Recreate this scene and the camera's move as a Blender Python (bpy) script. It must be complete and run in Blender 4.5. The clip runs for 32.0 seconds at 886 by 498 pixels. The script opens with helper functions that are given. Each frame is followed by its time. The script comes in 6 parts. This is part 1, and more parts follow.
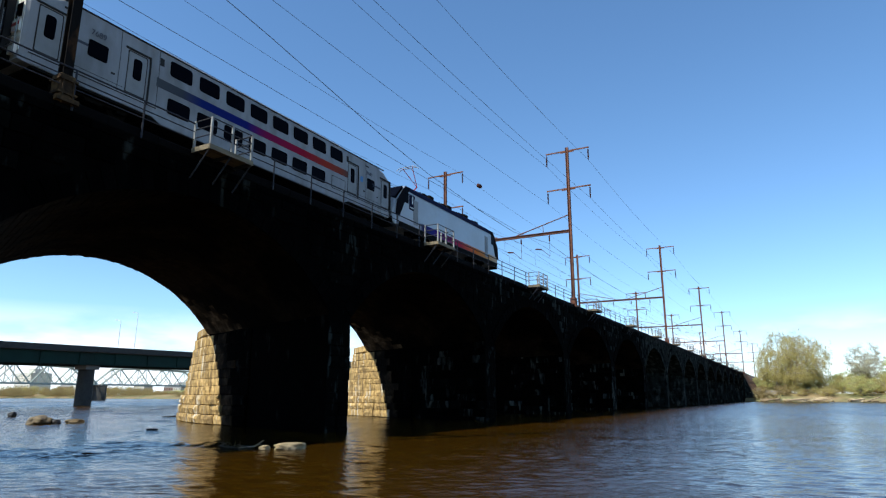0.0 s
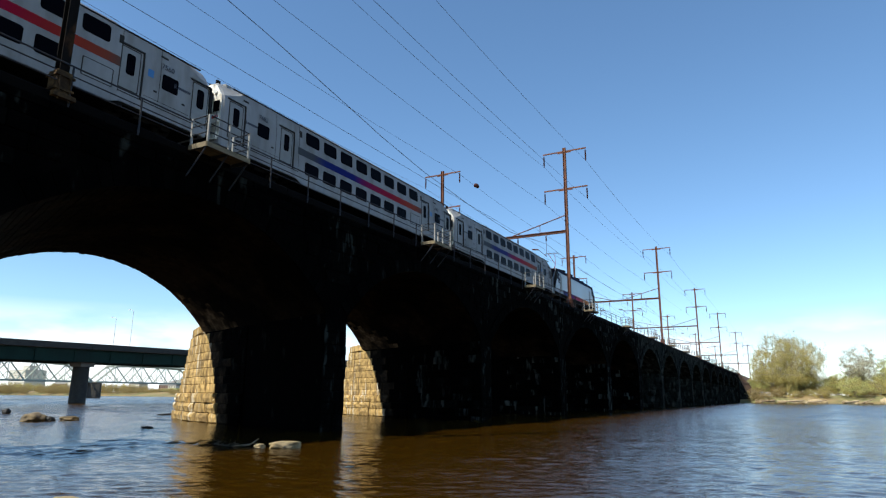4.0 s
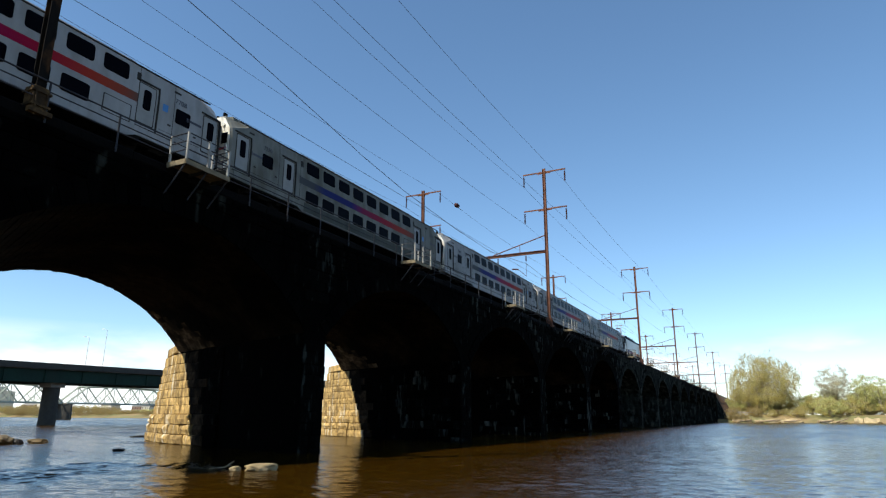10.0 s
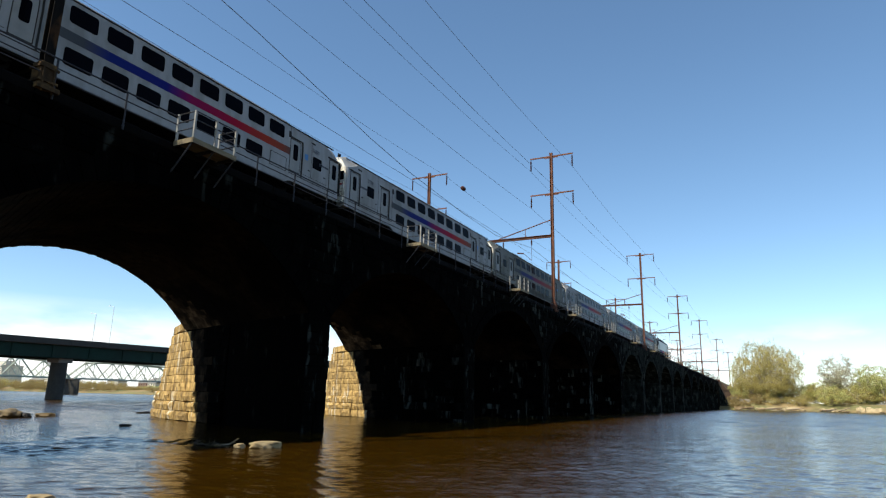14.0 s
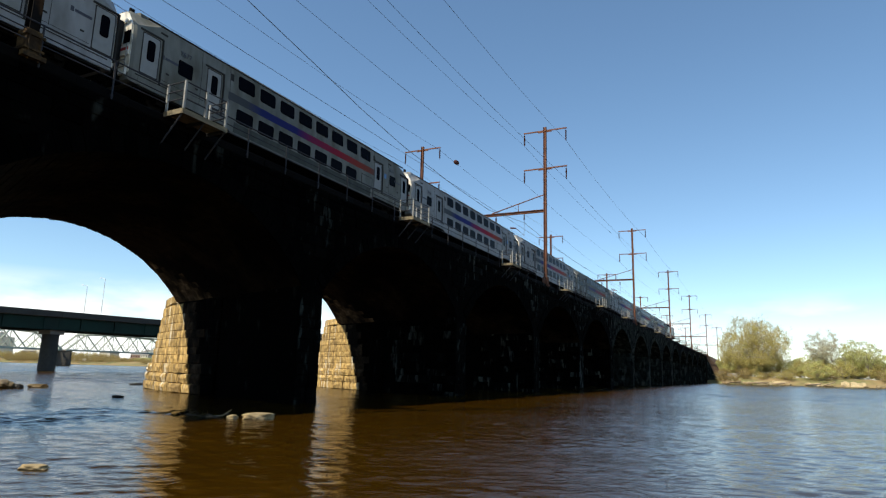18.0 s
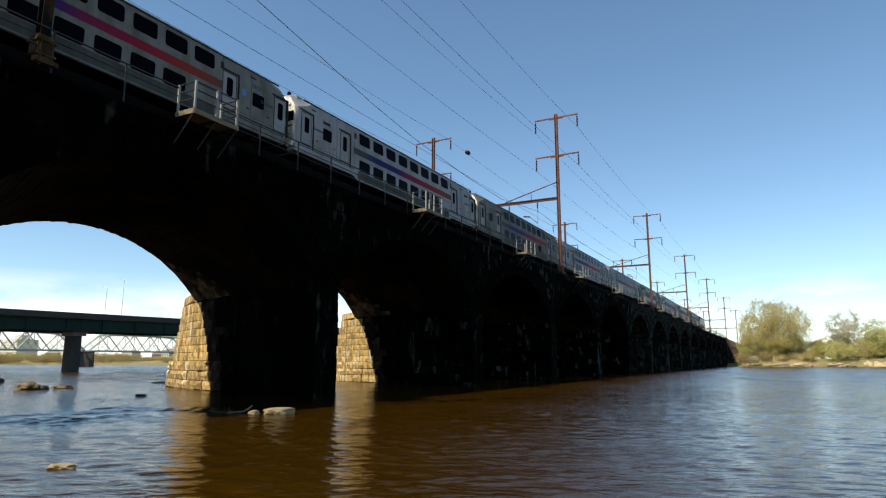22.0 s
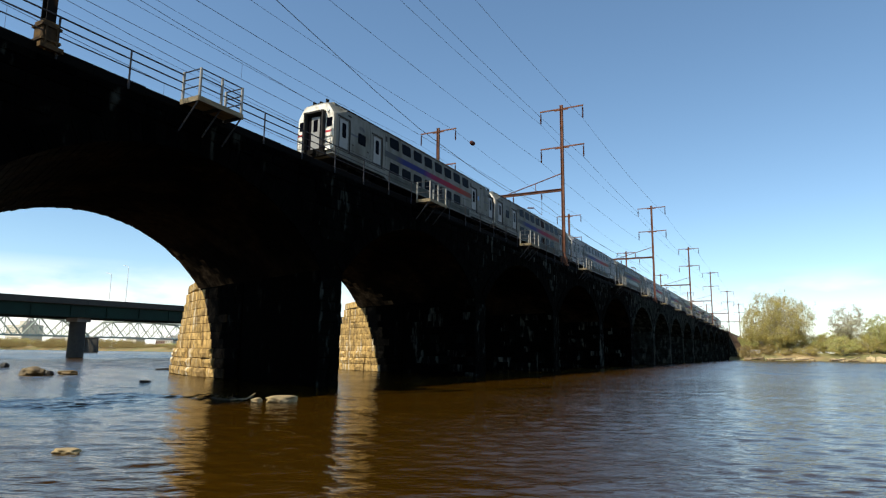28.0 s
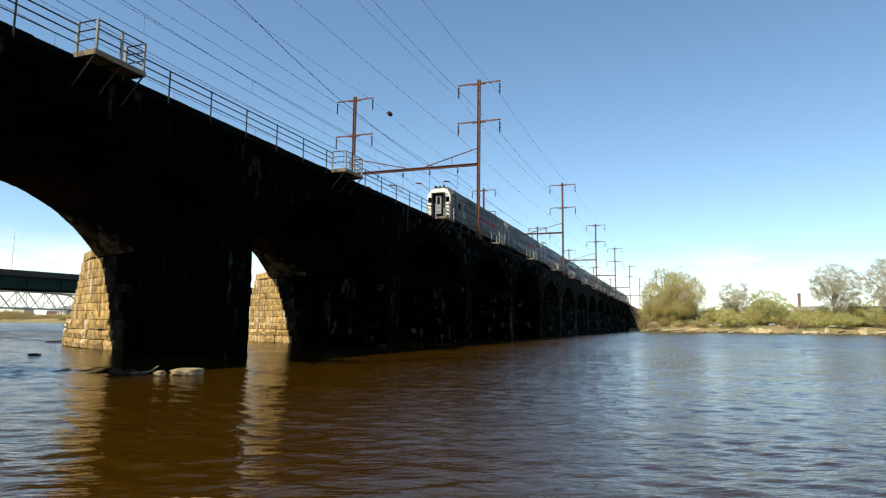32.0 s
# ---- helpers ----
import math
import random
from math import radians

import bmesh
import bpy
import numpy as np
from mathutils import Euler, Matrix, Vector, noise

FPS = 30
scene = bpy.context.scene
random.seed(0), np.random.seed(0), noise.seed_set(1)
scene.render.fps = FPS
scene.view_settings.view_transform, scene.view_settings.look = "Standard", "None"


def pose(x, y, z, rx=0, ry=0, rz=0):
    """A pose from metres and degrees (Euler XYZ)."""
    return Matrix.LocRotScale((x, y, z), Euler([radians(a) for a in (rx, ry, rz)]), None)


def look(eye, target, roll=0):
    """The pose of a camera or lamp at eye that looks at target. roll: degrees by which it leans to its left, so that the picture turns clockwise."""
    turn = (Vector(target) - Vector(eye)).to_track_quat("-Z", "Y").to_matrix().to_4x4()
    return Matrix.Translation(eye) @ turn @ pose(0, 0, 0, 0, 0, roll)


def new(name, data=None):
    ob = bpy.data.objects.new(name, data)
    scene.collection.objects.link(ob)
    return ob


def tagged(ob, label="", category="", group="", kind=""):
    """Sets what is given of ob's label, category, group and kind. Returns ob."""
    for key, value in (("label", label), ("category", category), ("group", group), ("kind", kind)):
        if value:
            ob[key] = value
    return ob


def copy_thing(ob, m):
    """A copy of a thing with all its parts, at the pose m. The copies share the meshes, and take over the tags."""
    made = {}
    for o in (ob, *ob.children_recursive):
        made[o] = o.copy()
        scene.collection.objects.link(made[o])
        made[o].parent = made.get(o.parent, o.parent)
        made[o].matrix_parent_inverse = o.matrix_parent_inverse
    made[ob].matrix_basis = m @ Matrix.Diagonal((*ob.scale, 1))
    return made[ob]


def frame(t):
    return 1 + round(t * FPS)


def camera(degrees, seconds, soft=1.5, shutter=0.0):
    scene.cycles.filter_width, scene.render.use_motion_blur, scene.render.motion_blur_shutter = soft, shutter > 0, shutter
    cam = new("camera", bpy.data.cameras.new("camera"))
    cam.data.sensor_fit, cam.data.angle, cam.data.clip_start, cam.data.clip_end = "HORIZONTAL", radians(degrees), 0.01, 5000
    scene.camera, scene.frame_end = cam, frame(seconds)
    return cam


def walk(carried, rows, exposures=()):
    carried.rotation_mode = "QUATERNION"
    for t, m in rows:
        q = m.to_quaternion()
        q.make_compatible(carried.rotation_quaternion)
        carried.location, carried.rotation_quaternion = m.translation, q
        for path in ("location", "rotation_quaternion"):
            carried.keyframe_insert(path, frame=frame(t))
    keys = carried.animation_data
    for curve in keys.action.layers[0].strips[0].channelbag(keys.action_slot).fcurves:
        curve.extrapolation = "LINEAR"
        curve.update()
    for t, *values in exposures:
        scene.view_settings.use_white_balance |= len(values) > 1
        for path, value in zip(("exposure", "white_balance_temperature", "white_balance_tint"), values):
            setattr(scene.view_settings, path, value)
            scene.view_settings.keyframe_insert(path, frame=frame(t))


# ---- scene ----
cam = camera(70.0, 32.0, soft=1.25, shutter=0.0)
EYE = (0.0, 0.0, 1.95)
PATH = [
    (0.0, pose(*EYE, 103.13, -0.07, 29.00)),
    (0.5, pose(*EYE, 102.79, 0.13, 29.42)),
    (1.0, pose(*EYE, 102.70, -0.01, 29.75)),
    (1.5, pose(*EYE, 103.16, -0.32, 29.54)),
    (2.0, pose(*EYE, 103.56, -0.46, 29.27)),
    (2.5, pose(*EYE, 103.53, -0.48, 29.82)),
    (4.5, pose(*EYE, 103.02, -0.36, 28.36)),
    (5.0, pose(*EYE, 103.69, -0.42, 28.45)),
    (5.5, pose(*EYE, 104.46, -1.19, 28.14)),
    (6.0, pose(*EYE, 104.65, -1.07, 28.57)),
    (6.5, pose(*EYE, 104.55, -0.86, 27.86)),
    (7.0, pose(*EYE, 104.78, -0.76, 27.33)),
    (7.5, pose(*EYE, 104.92, -0.79, 27.52)),
    (8.0, pose(*EYE, 104.73, -0.90, 27.18)),
    (8.5, pose(*EYE, 104.55, -0.75, 26.84)),
    (9.0, pose(*EYE, 104.99, -0.73, 27.26)),
    (9.5, pose(*EYE, 104.83, -0.33, 27.18)),
    (10.0, pose(*EYE, 104.85, -0.24, 26.82)),
    (10.5, pose(*EYE, 105.22, -0.75, 26.05)),
    (11.0, pose(*EYE, 105.63, -1.19, 26.44)),
    (11.5, pose(*EYE, 105.59, -1.71, 26.73)),
    (12.0, pose(*EYE, 105.12, -1.86, 26.11)),
    (12.5, pose(*EYE, 104.48, -1.65, 25.96)),
    (13.0, pose(*EYE, 104.11, -1.21, 26.65)),
    (13.5, pose(*EYE, 103.57, -1.38, 26.74)),
    (14.0, pose(*EYE, 103.30, -1.27, 27.07)),
    (14.5, pose(*EYE, 103.68, -1.47, 27.39)),
    (15.0, pose(*EYE, 103.37, -0.80, 28.40)),
    (15.5, pose(*EYE, 101.86, -0.87, 29.94)),
    (17.5, pose(*EYE, 101.17, -1.76, 27.52)),
    (18.0, pose(*EYE, 100.98, -1.51, 26.33)),
    (18.5, pose(*EYE, 101.21, -1.55, 25.82)),
    (19.0, pose(*EYE, 101.26, -0.34, 26.96)),
    (19.5, pose(*EYE, 100.91, -0.12, 26.88)),
    (20.0, pose(*EYE, 100.45, -0.23, 26.05)),
    (20.5, pose(*EYE, 99.91, 0.10, 25.97)),
    (21.0, pose(*EYE, 99.87, 0.29, 26.96)),
    (21.5, pose(*EYE, 100.06, -0.29, 27.42)),
    (22.0, pose(*EYE, 100.15, 0.01, 27.91)),
    (22.5, pose(*EYE, 99.82, 0.97, 28.29)),
    (23.0, pose(*EYE, 99.65, 1.60, 29.01)),
    (23.5, pose(*EYE, 99.96, 2.04, 29.72)),
    (24.0, pose(*EYE, 99.98, 0.81, 30.07)),
    (24.5, pose(*EYE, 99.88, 0.35, 28.70)),
    (25.0, pose(*EYE, 100.02, -0.12, 28.60)),
    (25.5, pose(*EYE, 100.43, -0.11, 28.69)),
    (27.5, pose(*EYE, 99.18, -0.21, 28.26)),
    (28.0, pose(*EYE, 99.28, -0.66, 28.12)),
    (28.5, pose(*EYE, 99.05, -0.46, 26.96)),
    (29.0, pose(*EYE, 98.85, -1.07, 25.40)),
    (29.5, pose(*EYE, 98.32, -1.08, 23.55)),
    (30.0, pose(*EYE, 97.88, -0.99, 22.36)),
    (30.5, pose(*EYE, 97.57, -1.38, 21.72)),
    (31.0, pose(*EYE, 97.05, -1.29, 21.13)),
    (31.5, pose(*EYE, 96.27, -1.34, 20.44)),
    (32.0, pose(*EYE, 96.85, -0.70, 20.37)),
]
LIGHT = [(0.0, 0.45, 5850, 7), (3.0, 0.45, 6150, 7), (9.0, 0.44, 6450, 7), (15.0, 0.41, 6700, 7), (21.0, 0.36, 6900, 7), (28.0, 0.38, 6950, 7), (32.0, 0.45, 7000, 7)]
walk(cam, PATH, LIGHT)

# ---- light ----
# direction towards the sun: behind the eye and a little over the viaduct's upstream side
SUN = Vector((-0.272, -0.59, 0.762)).normalized()
world = bpy.data.worlds.new("sky")
scene.world = world
world.use_nodes = True
wn, wl = world.node_tree.nodes, world.node_tree.links
sky = wn.new("ShaderNodeTexSky")
sky.sky_type, sky.sun_disc = "NISHITA", False
sky.sun_elevation = math.asin(SUN.z)
sky.sun_rotation = math.atan2(SUN.x, SUN.y)
sky.altitude = 900.0
sky.air_density, sky.dust_density, sky.ozone_density = 1.0, 0.15, 3.6
wbg = wn["Background"]
wbg.inputs["Strength"].default_value = 0.14
# low bank of white cloud along the horizon
wco = wn.new("ShaderNodeTexCoord")
wsep = wn.new("ShaderNodeSeparateXYZ")
wl.new(wco.outputs["Generated"], wsep.inputs[0])
wmap = wn.new("ShaderNodeMapping")
wmap.inputs["Scale"].default_value = (3.2, 3.2, 11.0)
wl.new(wco.outputs["Generated"], wmap.inputs[0])
wnoi = wn.new("ShaderNodeTexNoise")
wnoi.inputs["Scale"].default_value, wnoi.inputs["Detail"].default_value = 1.3, 7.0
wl.new(wmap.outputs[0], wnoi.inputs[0])
wr = wn.new("ShaderNodeMapRange")
wr.inputs["From Min"].default_value, wr.inputs["From Max"].default_value = 0.50, 0.62
wside = wn.new("ShaderNodeMath")             # the bank stands higher upstream
wside.operation = "MULTIPLY_ADD"
wside.inputs[1].default_value = -0.16
wl.new(wsep.outputs["X"], wside.inputs[0]), wl.new(wnoi.outputs["Fac"], wside.inputs[2])
wl.new(wside.outputs[0], wr.inputs["Value"])
wh = wn.new("ShaderNodeMapRange")
wh.inputs["From Min"].default_value, wh.inputs["From Max"].default_value = 0.125, 0.05
wl.new(wsep.outputs["Z"], wh.inputs["Value"])
wm = wn.new("ShaderNodeMath")
wm.operation = "MULTIPLY"
wl.new(wr.outputs[0], wm.inputs[0]), wl.new(wh.outputs[0], wm.inputs[1])
# thin haze right along the horizon
whz = wn.new("ShaderNodeMapRange")
whz.inputs["From Min"].default_value, whz.inputs["From Max"].default_value = 0.11, 0.0
whz.inputs["To Max"].default_value = 0.5
wl.new(wsep.outputs["Z"], whz.inputs["Value"])
wmx = wn.new("ShaderNodeMath")
wmx.operation = "MAXIMUM"
wl.new(wm.outputs[0], wmx.inputs[0]), wl.new(whz.outputs[0], wmx.inputs[1])
wmix = wn.new("ShaderNodeMixRGB")
wmix.inputs["Color2"].default_value = (7.4, 7.5, 7.6, 1)
wl.new(wmx.outputs[0], wmix.inputs["Fac"])
wsat = wn.new("ShaderNodeHueSaturation")
wsat.inputs["Hue"].default_value, wsat.inputs["Saturation"].default_value = 0.495, 1.03
wl.new(sky.outputs[0], wsat.inputs["Color"])
wl.new(wsat.outputs[0], wmix.inputs["Color1"])
wl.new(wmix.outputs[0], wbg.inputs["Color"])

sun = new("sun", bpy.data.lights.new("sun", "SUN"))
sun.data.energy, sun.data.angle, sun.data.color = 5.0, radians(0.53), (1.0, 0.93, 0.80)
sun.matrix_world = look((0, 0, 60), Vector((0, 0, 60)) - SUN)


# ---- materials ----
def material(name, color, rough=0.7, metal=0.0, vary=0.25, scale=2.0, dirt=None, dirt_amount=0.35, dirt_scale=0.35, bump=0.0, bump_scale=12.0, spec=0.5, piece=0.0, stretch=(1, 1, 1), world_space=True, dirt_from=0.45, dirt_to=0.68, streaks=()):
    """Principled surface with colour variation at two scales and fine relief, in metres."""
    m = bpy.data.materials.new(name)
    m.use_nodes = True
    n, l = m.node_tree.nodes, m.node_tree.links
    bsdf = n["Principled BSDF"]
    bsdf.inputs["Metallic"].default_value = metal
    bsdf.inputs["Specular IOR Level"].default_value = spec
    co = n.new("ShaderNodeTexCoord")
    mp = n.new("ShaderNodeMapping")
    mp.inputs["Scale"].default_value = stretch
    if world_space:
        l.new(n.new("ShaderNodeNewGeometry").outputs["Position"], mp.inputs[0])
    else:
        l.new(co.outputs["Object"], mp.inputs[0])
    fine = n.new("ShaderNodeTexNoise")
    fine.inputs["Scale"].default_value, fine.inputs["Detail"].default_value = scale, 6.0
    l.new(mp.outputs[0], fine.inputs[0])
    broad = n.new("ShaderNodeTexNoise")
    broad.inputs["Scale"].default_value, broad.inputs["Detail"].default_value = dirt_scale, 4.0
    l.new(mp.outputs[0], broad.inputs[0])
    ramp = n.new("ShaderNodeMapRange")
    ramp.inputs["From Min"].default_value, ramp.inputs["From Max"].default_value = 0.3, 0.7
    ramp.inputs["To Min"].default_value, ramp.inputs["To Max"].default_value = 1.0 - vary, 1.0 + vary
    l.new(fine.outputs["Fac"], ramp.inputs["Value"])
    mul = n.new("ShaderNodeVectorMath")
    mul.operation = "SCALE"
    mul.inputs[0].default_value = color
    l.new(ramp.outputs[0], mul.inputs["Scale"])
    last = mul.outputs[0]
    if piece:
        info = n.new("ShaderNodeObjectInfo")
        geo = n.new("ShaderNodeNewGeometry")
        add = n.new("ShaderNodeMath")
        add.operation = "ADD"
        l.new(info.outputs["Random"], add.inputs[0]), l.new(geo.outputs["Random Per Island"], add.inputs[1])
        fr = n.new("ShaderNodeMath")
        fr.operation = "FRACT"
        l.new(add.outputs[0], fr.inputs[0])
        pr = n.new("ShaderNodeMapRange")
        pr.inputs["To Min"].default_value, pr.inputs["To Max"].default_value = 1.0 - piece, 1.0 + piece
        l.new(fr.outputs[0], pr.inputs["Value"])
        ps = n.new("ShaderNodeVectorMath")
        ps.operation = "SCALE"
        l.new(last, ps.inputs[0]), l.new(pr.outputs[0], ps.inputs["Scale"])
        last = ps.outputs[0]
    if dirt:
        dr = n.new("ShaderNodeMapRange")
        dr.inputs["From Min"].default_value, dr.inputs["From Max"].default_value = dirt_from, dirt_to
        dr.inputs["To Max"].default_value = dirt_amount
        l.new(broad.outputs["Fac"], dr.inputs["Value"])
        mix = n.new("ShaderNodeMixRGB")
        mix.inputs["Color2"].default_value = (*dirt, 1)
        l.new(dr.outputs[0], mix.inputs["Fac"]), l.new(last, mix.inputs["Color1"])
        last = mix.outputs[0]
    for shift, colour, amount, lo, hi in streaks:
        sm = n.new("ShaderNodeMapping")
        sm.inputs["Scale"].default_value, sm.inputs["Location"].default_value = (2.0, 2.0, 0.22), (shift, 0, 0)
        l.new(mp.inputs[0].links[0].from_socket, sm.inputs[0])
        sn = n.new("ShaderNodeTexNoise")
        sn.inputs["Scale"].default_value, sn.inputs["Detail"].default_value = 1.0, 5.0
        l.new(sm.outputs[0], sn.inputs[0])
        sr = n.new("ShaderNodeMapRange")
        sr.inputs["From Min"].default_value, sr.inputs["From Max"].default_value, sr.inputs["To Max"].default_value = lo, hi, amount
        l.new(sn.outputs["Fac"], sr.inputs["Value"])
        sx = n.new("ShaderNodeMixRGB")
        sx.inputs["Color2"].default_value = (*colour, 1)
        l.new(sr.outputs[0], sx.inputs["Fac"]), l.new(last, sx.inputs["Color1"])
        last = sx.outputs[0]
    l.new(last, bsdf.inputs["Base Color"])
    rr = n.new("ShaderNodeMapRange")
    rr.inputs["To Min"].default_value, rr.inputs["To Max"].default_value = max(0.02, rough - 0.12), min(1.0, rough + 0.12)
    l.new(fine.outputs["Fac"], rr.inputs["Value"]), l.new(rr.outputs[0], bsdf.inputs["Roughness"])
    if bump:
        bn = n.new("ShaderNodeTexNoise")
        bn.inputs["Scale"].default_value, bn.inputs["Detail"].default_value = bump_scale, 5.0
        l.new(mp.outputs[0], bn.inputs[0])
        bp = n.new("ShaderNodeBump")
        bp.inputs["Strength"].default_value, bp.inputs["Distance"].default_value = bump, 0.05
        l.new(bn.outputs["Fac"], bp.inputs["Height"]), l.new(bp.outputs[0], bsdf.inputs["Normal"])
    return m


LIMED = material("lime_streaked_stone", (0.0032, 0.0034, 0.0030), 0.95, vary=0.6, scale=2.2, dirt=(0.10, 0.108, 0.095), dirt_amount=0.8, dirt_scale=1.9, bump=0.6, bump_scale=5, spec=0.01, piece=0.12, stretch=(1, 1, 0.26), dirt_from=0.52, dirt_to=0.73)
# distance haze on the far arches is put into this paler colour
HAZED = material("haze_paled_stone", (0.015, 0.0168, 0.0143), 0.95, vary=0.75, scale=1.3, dirt=(0.095, 0.103, 0.088), dirt_amount=0.8, dirt_scale=1.1, bump=0.25, bump_scale=3, spec=0.01, piece=0.3, stretch=(1, 1, 0.45), dirt_from=0.52, dirt_to=0.74)
# real lime runs over a base that holds the pier's shade
STREAK = material("lime_run_on_shade_dark_stone", (0.0018, 0.0018, 0.0016), 0.95, vary=0.5, scale=1.5, dirt=(0.045, 0.050, 0.043), dirt_amount=0.8, dirt_scale=2.0, bump=0.6, bump_scale=5, spec=0.01, piece=0.15, stretch=(1, 1, 0.3), dirt_from=0.57, dirt_to=0.72)
# near-black base: the shade on the faces is put into the colour
SHADESTONE = material("shade_dark_stone", (0.0011, 0.0010, 0.0009), 0.95, vary=0.5, scale=1.5, dirt=(0.034, 0.037, 0.031), dirt_amount=0.75, dirt_scale=1.5, bump=0.6, bump_scale=5, spec=0.01, piece=0.5, stretch=(1, 1, 0.4), dirt_from=0.63, dirt_to=0.78)
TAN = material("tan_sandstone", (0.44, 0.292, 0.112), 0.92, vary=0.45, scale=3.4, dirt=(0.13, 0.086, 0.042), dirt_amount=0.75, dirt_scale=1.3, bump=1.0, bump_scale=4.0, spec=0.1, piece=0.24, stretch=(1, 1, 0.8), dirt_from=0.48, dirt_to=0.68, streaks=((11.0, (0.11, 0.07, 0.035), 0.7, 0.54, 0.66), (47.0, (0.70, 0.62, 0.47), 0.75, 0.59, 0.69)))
MORTAR = material("dark_mortar", (0.23, 0.16, 0.08), 0.95, vary=0.3, scale=6, spec=0.1)
# the vault's darkness is put into this base colour too
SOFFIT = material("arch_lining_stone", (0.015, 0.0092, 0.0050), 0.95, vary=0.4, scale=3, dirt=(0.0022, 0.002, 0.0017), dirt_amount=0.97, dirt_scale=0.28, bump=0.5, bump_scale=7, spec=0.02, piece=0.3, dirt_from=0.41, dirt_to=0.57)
# half tone painted just past the shadow edge on the pier sides
HALFSHADE = material("half_shaded_pier_stone", (0.042, 0.028, 0.0165), 0.95, vary=0.5, scale=3, dirt=(0.006, 0.005, 0.004), dirt_amount=0.95, dirt_scale=0.7, bump=0.6, bump_scale=6, spec=0.02, piece=0.5, dirt_from=0.42, dirt_to=0.6)
# lighter copy of the lining stone, for bounced light near the springing
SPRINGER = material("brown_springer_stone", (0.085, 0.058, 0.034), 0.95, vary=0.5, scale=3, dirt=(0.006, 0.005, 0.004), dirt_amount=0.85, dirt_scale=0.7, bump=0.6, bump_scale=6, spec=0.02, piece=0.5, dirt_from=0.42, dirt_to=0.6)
# coping likewise carries its shade in the base colour
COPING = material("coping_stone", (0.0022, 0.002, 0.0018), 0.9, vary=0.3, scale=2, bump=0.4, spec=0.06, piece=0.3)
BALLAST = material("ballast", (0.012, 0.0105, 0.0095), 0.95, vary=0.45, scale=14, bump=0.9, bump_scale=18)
STEEL = material("galvanised_steel", (0.27, 0.265, 0.25), 0.6, spec=0.2, vary=0.2, scale=8, dirt=(0.18, 0.12, 0.07), dirt_amount=0.4, dirt_scale=2)
RAILSTEEL = material("rail_steel", (0.05, 0.038, 0.03), 0.45, metal=0.8, scale=10)
RAILGREY = material("weathered_railing_steel", (0.022, 0.024, 0.032), 0.6, metal=0.0, spec=0.2, vary=0.25, scale=8, dirt=(0.05, 0.04, 0.035), dirt_amount=0.5, dirt_scale=2)
LAMPSTEEL = material("pale_lamp_steel", (0.68, 0.68, 0.66), 0.5, vary=0.1)
OLDRUST = material("black_rusty_steel", (0.006, 0.0048, 0.004), 0.85, vary=0.4, scale=5, dirt=(0.10, 0.045, 0.016), dirt_amount=0.6, dirt_scale=1.9, spec=0.1, stretch=(1, 1, 0.5), dirt_from=0.54, dirt_to=0.7)
FOOTRUST = material("flaking_ochre_rust", (0.035, 0.022, 0.012), 0.85, vary=0.4, scale=5, dirt=(0.12, 0.072, 0.03), dirt_amount=0.85, dirt_scale=2.2, spec=0.1, dirt_from=0.46, dirt_to=0.62)
RUST = material("rusted_steel", (0.16, 0.068, 0.042), 0.8, metal=0.1, vary=0.3, scale=5, dirt=(0.05, 0.022, 0.015), dirt_amount=0.6, dirt_scale=1.2, spec=0.2)
TIMBER = material("weathered_planks", (0.185, 0.145, 0.085), 0.85, vary=0.35, scale=6, dirt=(0.11, 0.08, 0.05), stretch=(1, 0.2, 1), bump=0.3)
WIRE = material("dark_copper_wire", (0.045, 0.05, 0.06), 0.5, metal=0.3)
PORCELAIN = material("brown_porcelain", (0.07, 0.028, 0.024), 0.7, vary=0.1, spec=0.1)
BODY = material("car_body_silver", (0.28, 0.278, 0.28), 0.6, vary=0.09, scale=2.4, dirt=(0.17, 0.162, 0.15), dirt_amount=0.7, dirt_scale=0.9, stretch=(1, 1.3, 0.45), spec=0.12, world_space=False)
GRIMY = material("grimy_car_body", (0.155, 0.155, 0.140), 0.65, vary=0.16, scale=2.2, dirt=(0.08, 0.075, 0.055), dirt_amount=0.8, dirt_scale=0.8, stretch=(1, 1.3, 0.5), spec=0.14, world_space=False)
SKIRT = material("mud_stained_car_paint", (0.060, 0.064, 0.056), 0.7, vary=0.25, scale=2.0, dirt=(0.035, 0.038, 0.032), dirt_amount=0.8, dirt_scale=0.7, stretch=(1, 1.3, 0.6), spec=0.12, world_space=False)
NAVY = material("navy_panel", (0.006, 0.008, 0.03), 0.7, vary=0.1, spec=0.04, world_space=False)
BODYWHITE = material("car_white_paint", (0.74, 0.71, 0.63), 0.5, vary=0.12, scale=3, dirt=(0.26, 0.19, 0.11), dirt_amount=0.7, dirt_scale=1.6, world_space=False)
DOORMAT = material("car_door_paint", (0.26, 0.26, 0.256), 0.5, vary=0.08, scale=3, spec=0.1, dirt=(0.2, 0.18, 0.15), dirt_amount=0.3, world_space=False)
GLASS = material("dark_tinted_glass", (0.002, 0.002, 0.004), 0.15, vary=0.1, spec=0.015, world_space=False)
GREYTRIM = material("grey_trim", (0.032, 0.031, 0.030), 0.75, spec=0.06, vary=0.1, world_space=False)
BLACK = material("black_underframe", (0.007, 0.0065, 0.006), 0.85, vary=0.4, scale=5, dirt=(0.02, 0.016, 0.012), spec=0.05, world_space=False)
BLUE = material("blue_sticker", (0.04, 0.17, 0.40), 0.4, vary=0.05, world_space=False)
